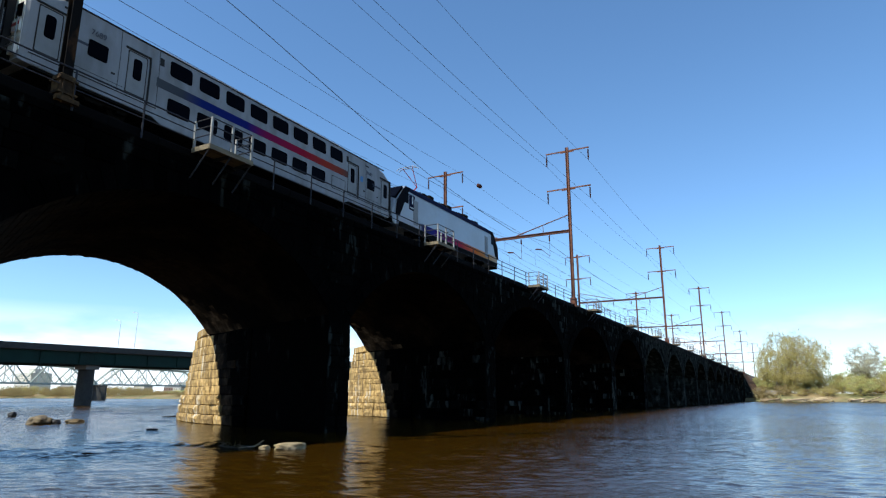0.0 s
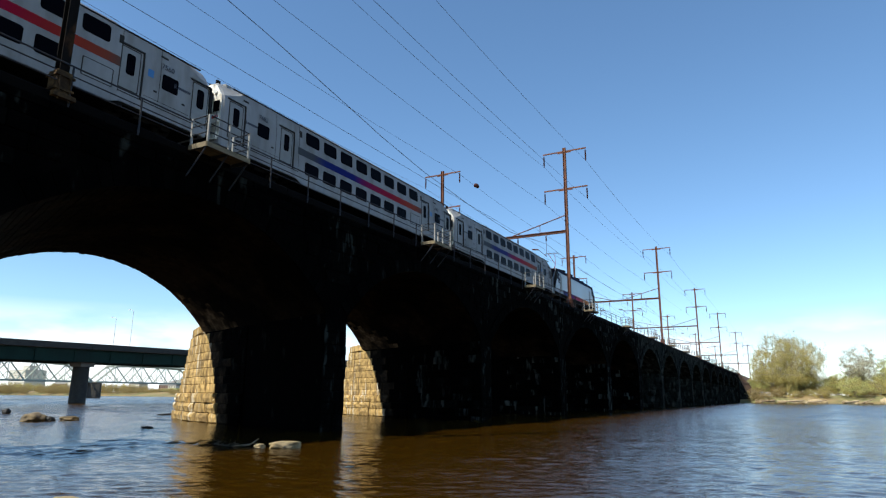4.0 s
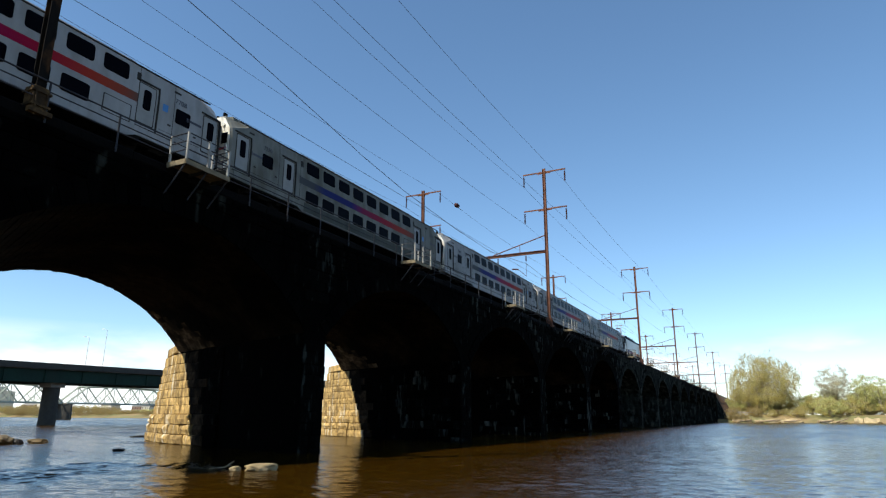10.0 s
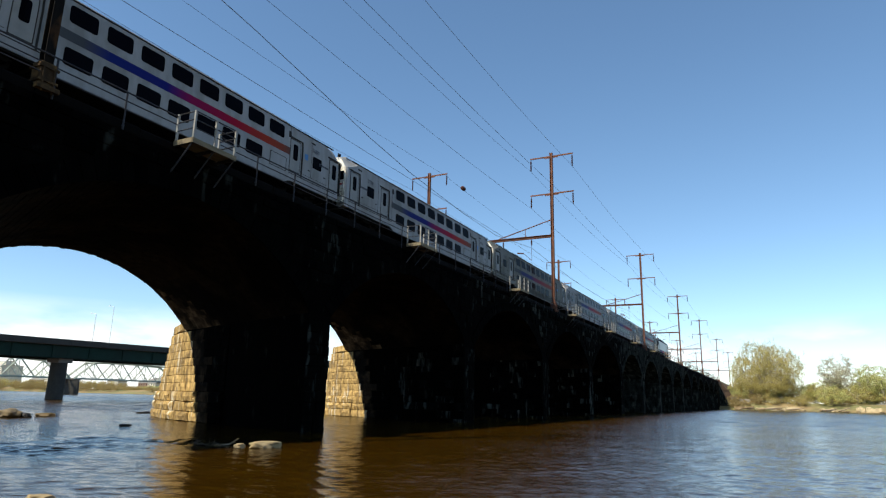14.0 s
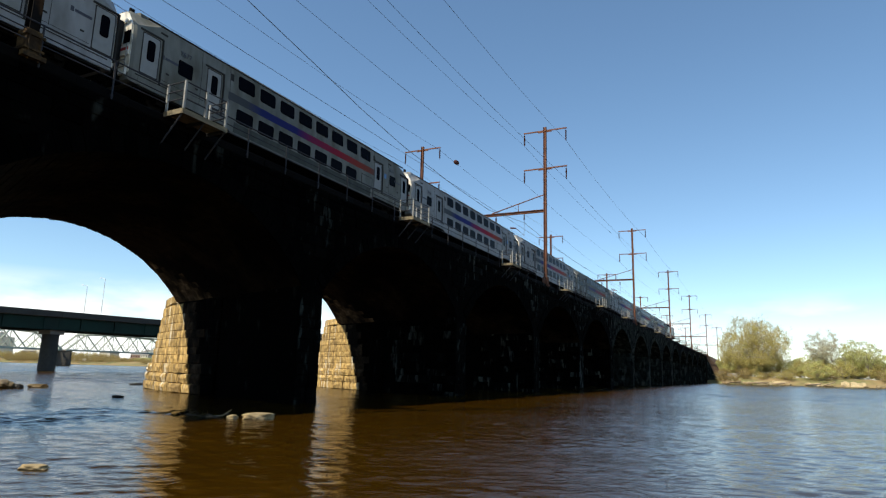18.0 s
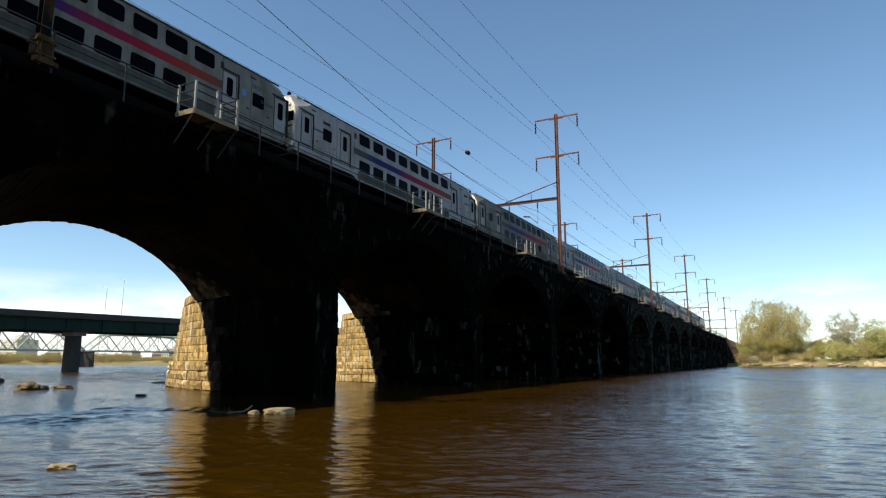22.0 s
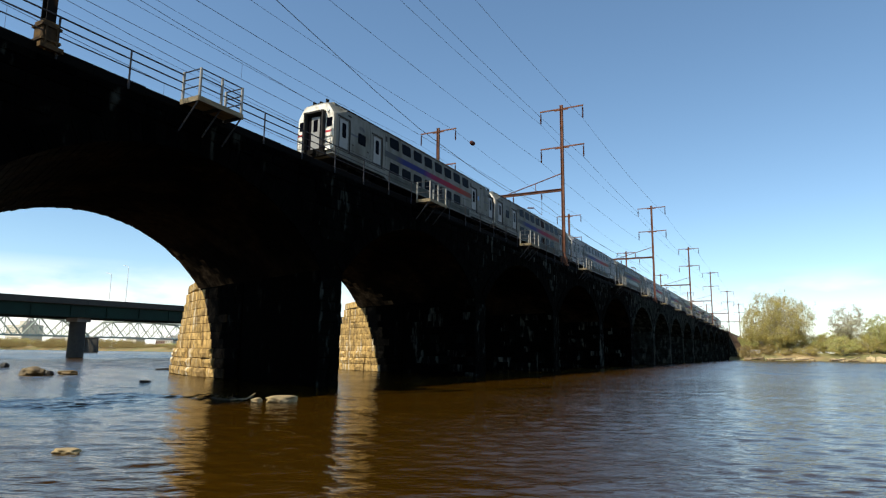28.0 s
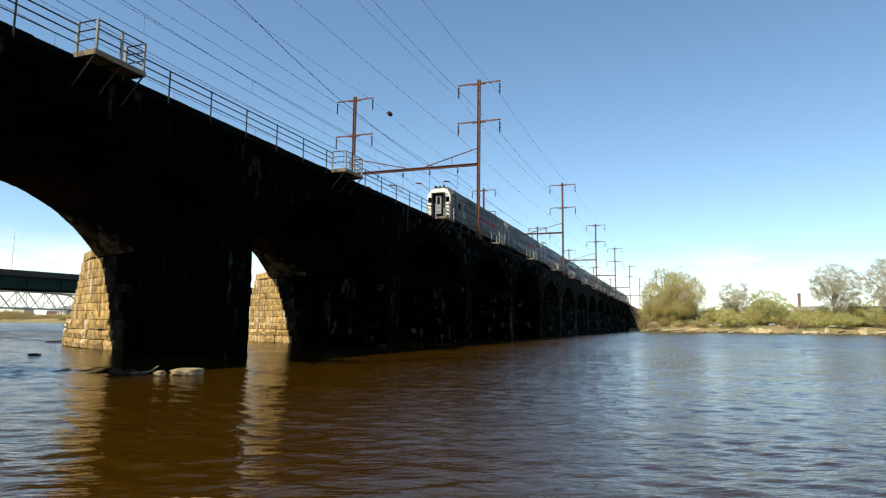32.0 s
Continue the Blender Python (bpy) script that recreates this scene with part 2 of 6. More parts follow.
RED = material("red_paint", (0.45, 0.03, 0.03), 0.45, vary=0.1, world_space=False)
INK = material("dark_lettering", (0.03, 0.03, 0.045), 0.5, vary=0.1, world_space=False)
LOCOWHITE = material("loco_silver_paint", (0.40, 0.41, 0.42), 0.35, metal=0.2, vary=0.05, dirt=(0.3, 0.26, 0.22), dirt_amount=0.35, world_space=False)
LOCOBLACK = material("loco_black_paint", (0.004, 0.004, 0.006), 0.7, vary=0.2, spec=0.03, world_space=False)
LAMPWHITE = material("marker_lens", (0.8, 0.78, 0.7), 0.2, world_space=False)
GIRDER = material("green_painted_girder", (0.012, 0.036, 0.025), 0.6, vary=0.2, scale=0.6, dirt=(0.02, 0.022, 0.018), dirt_amount=0.4, dirt_scale=0.2, spec=0.15)
CONCRETE = material("weathered_concrete", (0.30, 0.28, 0.25), 0.9, vary=0.2, scale=1.2, dirt=(0.12, 0.11, 0.10), dirt_amount=0.5, dirt_scale=0.3, bump=0.3)
PIERCONC = material("dark_concrete", (0.055, 0.048, 0.038), 0.9, vary=0.3, scale=1.2, dirt=(0.05, 0.045, 0.04), dirt_amount=0.6, dirt_scale=0.25)
TRUSS = material("pale_green_truss_paint", (0.38, 0.41, 0.33), 0.6, vary=0.15, scale=0.5)
ROCK = material("river_rock", (0.20, 0.14, 0.065), 0.85, vary=0.35, scale=2.5, dirt=(0.08, 0.065, 0.045), dirt_amount=0.7, dirt_scale=1.2, bump=0.8, bump_scale=6)
DARKROCK = material("wet_dark_rock", (0.022, 0.019, 0.015), 0.6, vary=0.4, scale=3, bump=0.7, bump_scale=5)
PALEROCK = material("pale_dry_rock", (0.28, 0.205, 0.10), 0.85, vary=0.25, scale=3, dirt=(0.2, 0.16, 0.1), dirt_amount=0.5, dirt_scale=1.5, bump=0.7, bump_scale=7)
TWIG = material("dark_wet_branches", (0.045, 0.033, 0.02), 0.9, vary=0.3, scale=8)
DRIFT = material("driftwood", (0.30, 0.22, 0.14), 0.9, vary=0.3, scale=8, stretch=(1, 1, 0.2))
BARK = material("grey_bark", (0.36, 0.31, 0.23), 0.95, vary=0.35, scale=3, stretch=(1, 1, 0.3))
GRASS = material("bank_earth_and_grass", (0.16, 0.15, 0.055), 0.95, vary=0.4, scale=0.5, dirt=(0.27, 0.185, 0.085), dirt_amount=0.85, dirt_scale=0.06, dirt_from=0.40, dirt_to=0.6, bump=0.5, bump_scale=1.5)
EARTH = material("brown_earth_slope", (0.075, 0.036, 0.02), 0.95, vary=0.45, scale=0.6, dirt=(0.10, 0.075, 0.03), dirt_amount=0.6, dirt_scale=0.15)
SANDWALL = material("pale_ruined_masonry", (0.60, 0.47, 0.27), 0.9, vary=0.3, scale=1.2, dirt=(0.3, 0.22, 0.12), dirt_amount=0.6, dirt_scale=0.4, bump=0.5)
ROOFING = material("grey_roofing", (0.21, 0.195, 0.17), 0.85, vary=0.2)
HOUSEWALL = material("pale_house_wall", (0.58, 0.54, 0.45), 0.8, vary=0.1)
BRICKWALL = material("red_brick_wall", (0.20, 0.13, 0.10), 0.9, vary=0.2, scale=3)


def leaf_material(name, color, second):
    m = bpy.data.materials.new(name)
    m.use_nodes = True
    n, l = m.node_tree.nodes, m.node_tree.links
    bsdf = n["Principled BSDF"]
    geo = n.new("ShaderNodeNewGeometry")
    mix = n.new("ShaderNodeMixRGB")
    mix.inputs["Color1"].default_value, mix.inputs["Color2"].default_value = (*color, 1), (*second, 1)
    l.new(geo.outputs["Random Per Island"], mix.inputs["Fac"])
    l.new(mix.outputs[0], bsdf.inputs["Base Color"])
    bsdf.inputs["Roughness"].default_value = 0.7
    tr = n.new("ShaderNodeBsdfTranslucent")
    l.new(mix.outputs[0], tr.inputs["Color"])
    ms = n.new("ShaderNodeMixShader")
    ms.inputs[0].default_value = 0.45
    out = n["Material Output"]
    l.new(bsdf.outputs[0], ms.inputs[1]), l.new(tr.outputs[0], ms.inputs[2]), l.new(ms.outputs[0], out.inputs[0])
    return m


WILLOW = leaf_material("willow_spring_leaf", (0.455, 0.38, 0.12), (0.59, 0.51, 0.195))
GREENLEAF = leaf_material("fresh_green_leaf", (0.455, 0.455, 0.155), (0.59, 0.575, 0.24))
BUDS = leaf_material("pale_budding_twig", (0.50, 0.48, 0.33), (0.64, 0.60, 0.43))
BRUSH = leaf_material("brown_green_brush", (0.30, 0.225, 0.09), (0.46, 0.36, 0.15))


def stripe_material(name, stops):
    """Painted band whose colour runs along the vehicle's length (object y)."""
    m = bpy.data.materials.new(name)
    m.use_nodes = True
    n, l = m.node_tree.nodes, m.node_tree.links
    co = n.new("ShaderNodeTexCoord")
    sp = n.new("ShaderNodeSeparateXYZ")
    mr = n.new("ShaderNodeMapRange")
    mr.inputs["From Max"].default_value = 25.9
    l.new(co.outputs["Object"], sp.inputs[0]), l.new(sp.outputs["Y"], mr.inputs["Value"])
    cr = n.new("ShaderNodeValToRGB")
    while len(cr.color_ramp.elements) < len(stops):
        cr.color_ramp.elements.new(0.5)
    for e, (pos, c) in zip(cr.color_ramp.elements, stops):
        e.position, e.color = pos / 25.9, (*c, 1)
    l.new(mr.outputs[0], cr.inputs["Fac"])
    l.new(cr.outputs[0], n["Principled BSDF"].inputs["Base Color"])
    n["Principled BSDF"].inputs["Roughness"].default_value = 0.45
    n["Principled BSDF"].inputs["Specular IOR Level"].default_value = 0.02
    return m


BANDS = [(6.2, (0.07, 0.075, 0.08)), (7.6, (0.055, 0.06, 0.07)), (8.8, (0.010, 0.019, 0.124)), (11.8, (0.011, 0.014, 0.130)), (13.2, (0.187, 0.009, 0.062)), (16.2, (0.288, 0.009, 0.031)), (18.4, (0.29, 0.034, 0.021)), (19.9, (0.21, 0.048, 0.03)), (20.9, (0.075, 0.068, 0.06))]
STRIPE = stripe_material("car_stripe", BANDS)
DULLSTRIPE = stripe_material("dirt_dulled_car_stripe", [(y, tuple(0.8 * k + 0.2 * 0.055 for k in c)) for y, c in BANDS])
LSTRIPE = stripe_material("loco_stripe", [(0.5, (0.42, 0.42, 0.43)), (3.7, (0.40, 0.40, 0.42)), (4.4, (0.02, 0.02, 0.08)), (6.0, (0.02, 0.02, 0.16)), (8.0, (0.14, 0.012, 0.14)), (10.5, (0.40, 0.015, 0.05)), (14.0, (0.55, 0.14, 0.02)), (16.5, (0.5, 0.25, 0.08)), (18.5, (0.5, 0.40, 0.28))])


def water_material():
    m = bpy.data.materials.new("muddy_river_water")
    m.use_nodes = True
    n, l = m.node_tree.nodes, m.node_tree.links
    b = n["Principled BSDF"]
    b.inputs["Base Color"].default_value = (0.0315, 0.0146, 0.0009, 1)
    b.inputs["IOR"].default_value = 1.34
    co = n.new("ShaderNodeTexCoord")
    # sheltered and smooth beside the near bank, ruffled by the wind out on the open river
    ps, ln, wr = n.new("ShaderNodeNewGeometry"), n.new("ShaderNodeVectorMath"), n.new("ShaderNodeMapRange")
    ln.operation = "LENGTH"
    wr.inputs["From Min"].default_value, wr.inputs["From Max"].default_value = 12.0, 90.0
    wr.inputs["To Min"].default_value, wr.inputs["To Max"].default_value = 0.06, 0.20
    l.new(ps.outputs["Position"], ln.inputs[0]), l.new(ln.outputs["Value"], wr.inputs["Value"]), l.new(wr.outputs[0], b.inputs["Roughness"])
    heights = []
    # long lazy swell, wind ripples and fine chop; crests lie across the current
    for sc, rot, st, amp in (((0.35, 0.75, 1), 34, 0.9, 0.05), ((1.3, 3.2, 1), 22, 0.4, 0.08), ((3.6, 8.5, 1), 27, 0.4, 0.05)):
        mp = n.new("ShaderNodeMapping")
        mp.vector_type = "TEXTURE"
        mp.inputs["Scale"].default_value = [1 / c for c in sc]
        mp.inputs["Rotation"].default_value = (0, 0, radians(rot))
        l.new(co.outputs["Object"], mp.inputs[0])
        t = n.new("ShaderNodeTexNoise")
        t.inputs["Scale"].default_value, t.inputs["Detail"].default_value = 1.0, 4.0
        t.inputs["Distortion"].default_value = st
        l.new(mp.outputs[0], t.inputs[0])
        mu = n.new("ShaderNodeMath")
        mu.operation = "MULTIPLY"
        mu.inputs[1].default_value = amp
        l.new(t.outputs["Fac"], mu.inputs[0])
        heights.append(mu)
    # gusts: patches where the chop stands higher
    gm = n.new("ShaderNodeMapping")
    gm.inputs["Scale"].default_value, gm.inputs["Rotation"].default_value = (0.05, 0.10, 1), (0, 0, radians(-20))
    l.new(co.outputs["Object"], gm.inputs[0])
    gn = n.new("ShaderNodeTexNoise")
    gn.inputs["Scale"].default_value, gn.inputs["Detail"].default_value = 1.0, 3.0
    l.new(gm.outputs[0], gn.inputs[0])
    gr = n.new("ShaderNodeMapRange")
    gr.inputs["From Min"].default_value, gr.inputs["From Max"].default_value = 0.32, 0.68
    gr.inputs["To Min"].default_value, gr.inputs["To Max"].default_value = 0.55, 1.5
    l.new(gn.outputs["Fac"], gr.inputs["Value"])
    for k in (1, 2):
        gx = n.new("ShaderNodeMath")
        gx.operation = "MULTIPLY"
        l.new(heights[k].outputs[0], gx.inputs[0]), l.new(gr.outputs[0], gx.inputs[1])
        heights[k] = gx
    a1, a2 = n.new("ShaderNodeMath"), n.new("ShaderNodeMath")
    l.new(heights[0].outputs[0], a1.inputs[0]), l.new(heights[1].outputs[0], a1.inputs[1])
    l.new(a1.outputs[0], a2.inputs[0]), l.new(heights[2].outputs[0], a2.inputs[1])
    bp = n.new("ShaderNodeBump")
    bp.inputs["Distance"].default_value = 0.5
    ws = n.new("ShaderNodeMapRange")
    ws.inputs["From Min"].default_value, ws.inputs["From Max"].default_value = 10.0, 60.0
    ws.inputs["To Min"].default_value, ws.inputs["To Max"].default_value = 0.68, 1.0
    l.new(ln.outputs["Value"], ws.inputs["Value"]), l.new(ws.outputs[0], bp.inputs["Strength"])
    l.new(a2.outputs[0], bp.inputs["Height"]), l.new(bp.outputs[0], b.inputs["Normal"])
    return m


WATER = water_material()


# ---- mesh helpers ----
class Build:
    """Collects vertices and faces of one mesh."""

    def __init__(self):
        self.v, self.f = [], []

    def add(self, verts, faces):
        o = len(self.v)
        self.v += [tuple(p) for p in verts]
        self.f += [tuple(i + o for i in q) for q in faces]
        return self

    def box(self, x0, x1, y0, y1, z0, z1, m=None):
        p = [(x, y, z) for z in (z0, z1) for y in (y0, y1) for x in (x0, x1)]
        if m is not None:
            p = [m @ Vector(q) for q in p]
        return self.add(p, [(0, 2, 3, 1), (4, 5, 7, 6), (0, 1, 5, 4), (2, 6, 7, 3), (0, 4, 6, 2), (1, 3, 7, 5)])

    def loft(self, rings, caps=True, closed=True):
        n = len(rings[0])
        verts = [p for r in rings for p in r]
        faces = []
        for i in range(len(rings) - 1):
            for j in range(n if closed else n - 1):
                k = (j + 1) % n
                faces.append((i * n + j, i * n + k, (i + 1) * n + k, (i + 1) * n + j))
        if caps and closed:
            faces += [tuple(reversed(range(n))), tuple(range((len(rings) - 1) * n, len(rings) * n))]
        return self.add(verts, faces)

    def tube(self, pts, r, n=6, taper=None):
        pts = [Vector(p) for p in pts]
        rings = []
        for i, p in enumerate(pts):
            d = (pts[min(i + 1, len(pts) - 1)] - pts[max(i - 1, 0)]).normalized()
            a = d.cross(Vector((0, 0, 1)))
            a = (a if a.length > 1e-3 else Vector((1, 0, 0))).normalized()
            b = d.cross(a)
            rr = r if taper is None else r + (taper - r) * i / (len(pts) - 1)
            rings.append([p + (a * math.cos(2 * math.pi * k / n) + b * math.sin(2 * math.pi * k / n)) * rr for k in range(n)])
        return self.loft(rings)

    def mesh(self, name, smooth=False):
        me = bpy.data.meshes.new(name)
        me.from_pydata(self.v, [], self.f)
        bm = bmesh.new()
        bm.from_mesh(me)
        bmesh.ops.recalc_face_normals(bm, faces=bm.faces)
        bm.to_mesh(me)
        bm.free()
        if smooth:
            me.polygons.foreach_set("use_smooth", [True] * len(me.polygons))
        me.update()
        return me


def part(name, build, material_, parent=None, label="", smooth=False, bevel=0.0):
    """Links a mesh as one object, under a thing or a part."""
    me = build.mesh(name, smooth) if isinstance(build, Build) else build
    if not me.materials:
        me.materials.append(material_)
    ob = new(name, me)
    if parent is not None:
        ob.parent = parent
    if label:
        ob["label"] = label
    if bevel:
        md = ob.modifiers.new("edge", "BEVEL")
        md.width, md.segments, md.limit_method = bevel, 2, "ANGLE"
    return ob


def thing(name, label, category, group="", kind="", at=(0, 0, 0)):
    ob = new(name)
    ob.empty_display_size = 0.3
    ob.location = at
    return tagged(ob, label, category, group, kind)


# ---- the plan ----
FACE, BACK = -23.0, -39.2          # the viaduct's two faces
SKEW = 0.344                       # piers run y += SKEW for each metre of -x
PITCH, CLEAR, PIER = 20.6, 18.6, 2.0
FIRST = 9.55                       # where the first seen arch opens
SPRING, CROWN = 6.55, 10.7
WALLTOP, COPE = 12.42, 12.84
RAILZ = 13.72
TRACKS = (-26.05, -29.9, -33.7, -37.4)
A0, A1 = -2, 15                    # arches from the near bank to the far one


def arch_left(a):
    return FIRST + PITCH * (a - 1)


RISE = CROWN - SPRING
RAD = ((CLEAR / 2) ** 2 + RISE ** 2) / (2 * RISE)


def intrados(u):
    """Height of the arch's underside at u from its middle."""
    return CROWN - RAD + math.sqrt(RAD * RAD - u * u)


# ---- ground and water ----
def bank_y(x):
    """The far water's edge."""
    y = 324.0 + 5 * math.sin(x * 0.021) + 3 * math.sin(x * 0.06 + 1)
    if x < -150:
        y += 0.05 * (-x - 150)
    return y


def near_y(x):
    return 0.7 + 1.2 * math.sin(x * 0.05) + (0.15 * (x + 30) if x < -30 else 0.0)


def ground_z(x, y):
    far, near = bank_y(x), near_y(x)
    n = noise.noise(Vector((x * 0.03, y * 0.03, 0.3)))
    fine = noise.noise(Vector((x * 0.2, y * 0.2, 4.0)))
    if y > far:
        d = y - far
        return min(0.15 + d * 0.22, 3.4 + n * 0.7) + fine * 0.25 * min(1, d / 4)
    if y < near:
        d = near - y
        return min(0.05 + d * 0.18, 3.5 + n) + fine * 0.15
    return -1.2 - 1.0 * min(1, min(far - y, y - near) / 20)


WAVES = 0.021                      # slope of each of the many waves on the river


def make_ground():
    xs = [-4500, -3000, -2000, -1400, -1000, -800] + list(range(-650, -200, 15)) + list(range(-200, 260, 4)) + list(range(260, 700, 20)) + [900, 1400, 2200, 4500]
    ys = [-4500, -1500, -400, -150, -80, -50, -30] + [v * 1.5 for v in range(-14, 5)] + [20, 60, 120, 200, 260, 290] + [300 + 2.0 * v for v in range(60)] + [430, 450, 480, 520, 580, 700, 1000, 2000, 4500]
    b = Build()
    nx = len(xs)
    b.v = [(x, y, ground_z(x, y)) for y in ys for x in xs]
    b.f = [(j * nx + i, j * nx + i + 1, (j + 1) * nx + i + 1, (j + 1) * nx + i) for j in range(len(ys) - 1) for i in range(nx - 1)]
    me = bpy.data.meshes.new("ground")
    me.from_pydata(b.v, [], b.f)
    me.polygons.foreach_set("use_smooth", [True] * len(me.polygons))
    tagged(part("ground", me, GRASS), "grassy brown earth of the river banks and bed", "ground", kind="structure")
    # one sheet in rings round the near bank: choppy over the river in front, still elsewhere
    nf = 760
    rad = np.concatenate([[0.01, 0.9, 1.8], 2.6 * 1.0066 ** np.arange(757), [600.0, 1200.0, 4400.0]])
    deg = np.concatenate([np.linspace(-46, 96, nf), np.linspace(96, 314, 60)[1:-1]])
    ang = np.radians(deg)
    nr, na = len(rad), len(ang)
    gx = -np.outer(rad, np.sin(ang)).ravel()
    gy = np.outer(rad, np.cos(ang)).ravel()
    still = np.clip((deg + 46) / 4, 0, 1) * np.clip((96 - deg) / 4, 0, 1)
    still = np.clip((370 - rad) / 40, 0, 1)[:, None] * still[None, :]
    gr = np.repeat(rad, na)
    gz = np.zeros_like(gx)
    rs = np.random.RandomState(12)
    for k in range(56):
        lam = 0.3 * (8.0 / 0.3) ** (k / 55)
        th = math.radians(108) + rs.normal(0, 0.45)
        kk = 2 * math.pi / lam
        fade = np.clip((lam / (gr * 0.0066) - 2.2) / 2.0, 0, 1)
        ph = kk * (gx * math.cos(th) + gy * math.sin(th)) + rs.uniform(0, 6.28) + 1.3 * np.sin(gx * 0.11 * rs.uniform(0.5, 1.5) + gy * 0.07 + k)
        patch = 0.65 + 0.5 * np.sin(gx * 0.05 * rs.uniform(0.4, 1.6) + rs.uniform(0, 6)) * np.sin(gy * 0.06 * rs.uniform(0.4, 1.6) + rs.uniform(0, 6))
        calm = 1.0 + 1.6 * np.clip((gr - 28) / 45, 0, 1) if lam < 1.6 else 0.25 + 2.6 * np.clip((gr - 25) / 110, 0, 1) ** 1.2   # the long waves die out towards the bank
        steep = 1.7 if lam < 0.6 else 1.2 if lam < 1.0 else 0.55
        gz += calm * fade * patch * steep * WAVES * lam / 6.28 * np.sin(ph)
    gz *= still.ravel()
    gv = np.stack([gx, gy, gz], axis=1)
    ri, ai = np.meshgrid(np.arange(nr - 1), np.arange(na), indexing="ij")
    nx_ = (ai + 1) % na
    quads = np.stack([ri * na + ai, ri * na + nx_, (ri + 1) * na + nx_, (ri + 1) * na + ai], axis=-1).reshape(-1, 4)
    me = bpy.data.meshes.new("water")
    me.vertices.add(len(gv))
    me.vertices.foreach_set("co", gv.ravel())
    nq = len(quads)
    me.loops.add(nq * 4)
    me.polygons.add(nq)
    me.loops.foreach_set("vertex_index", quads[:, ::-1].ravel())
    me.polygons.foreach_set("loop_start", np.arange(nq) * 4)
    me.polygons.foreach_set("use_smooth", np.ones(nq, dtype=bool))
    me.update(calc_edges=True)
    return tagged(part("water", me, WATER), "rippled muddy brown river water reflecting the sky", "river", kind="structure")


water = make_ground()


def make_riffle():
    """Short standing waves where the current breaks over sunken stones in front of a pier."""
    nu, nv = 420, 150
    u, v = np.meshgrid(np.linspace(0, 1, nu), np.linspace(-1, 1, nv), indexing="ij")
    along, across = 17.0 * u, 4.2 * v
    rs = np.random.RandomState(4)
    wave, gate = np.zeros_like(along), np.zeros_like(along)
    for k in range(22):
        lam, th = 0.30 * (0.9 / 0.30) ** (k / 21), rs.normal(0, 0.6)
        wave += lam * np.sin(6.28 / lam * (across * math.cos(th) + along * math.sin(th)) + rs.uniform(0, 6.28)) / 6.28
    for k in range(8):
        lam, th = rs.uniform(2.0, 6.0), rs.uniform(0, 3.14)
        gate += np.sin(6.28 / lam * (2.2 * across * math.cos(th) + along * math.sin(th)) + rs.uniform(0, 6.28)) / 8
    env = np.clip(0.75 + 1.5 * gate, 0, 1) * np.clip(u * 10, 0, 1) * np.clip((1 - u) * 3, 0, 1) * np.clip((1 - abs(v)) * 2.2, 0, 1)
    z = -0.07 + env * (0.115 + 0.045 * wave)
    a, q = Vector((-23.3, 21.8)), Vector((0.02, -1.0)).normalized()
    x, y = a.x + q.x * along - q.y * across, a.y + q.y * along + q.x * across
    me_ = bpy.data.meshes.new("riffle")
    me_.from_pydata(np.stack([x, y, z], axis=-1).reshape(-1, 3).tolist(), [], [(i * nv + j, i * nv + j + 1, (i + 1) * nv + j + 1, (i + 1) * nv + j) for i in range(nu - 1) for j in range(nv - 1)])
    me_.polygons.foreach_set("use_smooth", [True] * len(me_.polygons))
    tagged(part("riffle", me_, WATER), "dark choppy standing ripples over sunken stones", "riffle", kind="structure")


make_riffle()


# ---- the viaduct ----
viaduct = thing("railway_viaduct", "long shadow-blackened stone arch railway viaduct standing in the river", "bridge")


def span_mesh():
    """One bay from the left edge of an opening to the left edge of the next, at y = 0."""
    n = 26
    us = [-CLEAR / 2 + CLEAR * i / n for i in range(n + 1)]
    prof = [(u + CLEAR / 2, intrados(u)) for u in us]
    b = Build()
    sh = SKEW * (FACE - BACK)
    for x, s in ((FACE, 0.0), (BACK, sh)):
        for (y0, z0), (y1, z1) in zip(prof, prof[1:]):
            b.add([(x, y0 + s, z0), (x, y1 + s, z1), (x, y1 + s, WALLTOP), (x, y0 + s, WALLTOP)], [(0, 1, 2, 3)])
        b.add([(x, CLEAR + s, -2.5), (x, PITCH + s, -2.5), (x, PITCH + s, WALLTOP), (x, CLEAR + s, WALLTOP)], [(0, 1, 2, 3)])
    # the vault behind the lining stones
    for (y0, z0), (y1, z1) in zip(prof, prof[1:]):
        b.add([(FACE, y0, z0 + 0.012), (FACE, y1, z1 + 0.012), (BACK, y1 + sh, z1 + 0.012), (BACK, y0 + sh, z0 + 0.012)], [(0, 1, 2, 3)])
    b.add([(FACE, CLEAR, -2.5), (BACK, CLEAR + sh, -2.5), (BACK, CLEAR + sh, SPRING), (FACE, CLEAR, SPRING)], [(0, 1, 2, 3)])
    b.add([(FACE, PITCH, -2.5), (BACK, PITCH + sh, -2.5), (BACK, PITCH + sh, SPRING), (FACE, PITCH, SPRING)], [(0, 1, 2, 3)])
    b.add([(FACE, 0, WALLTOP), (FACE, PITCH, WALLTOP), (BACK, PITCH + sh, WALLTOP), (BACK, sh, WALLTOP)], [(0, 1, 2, 3)])
    return b.mesh("span")


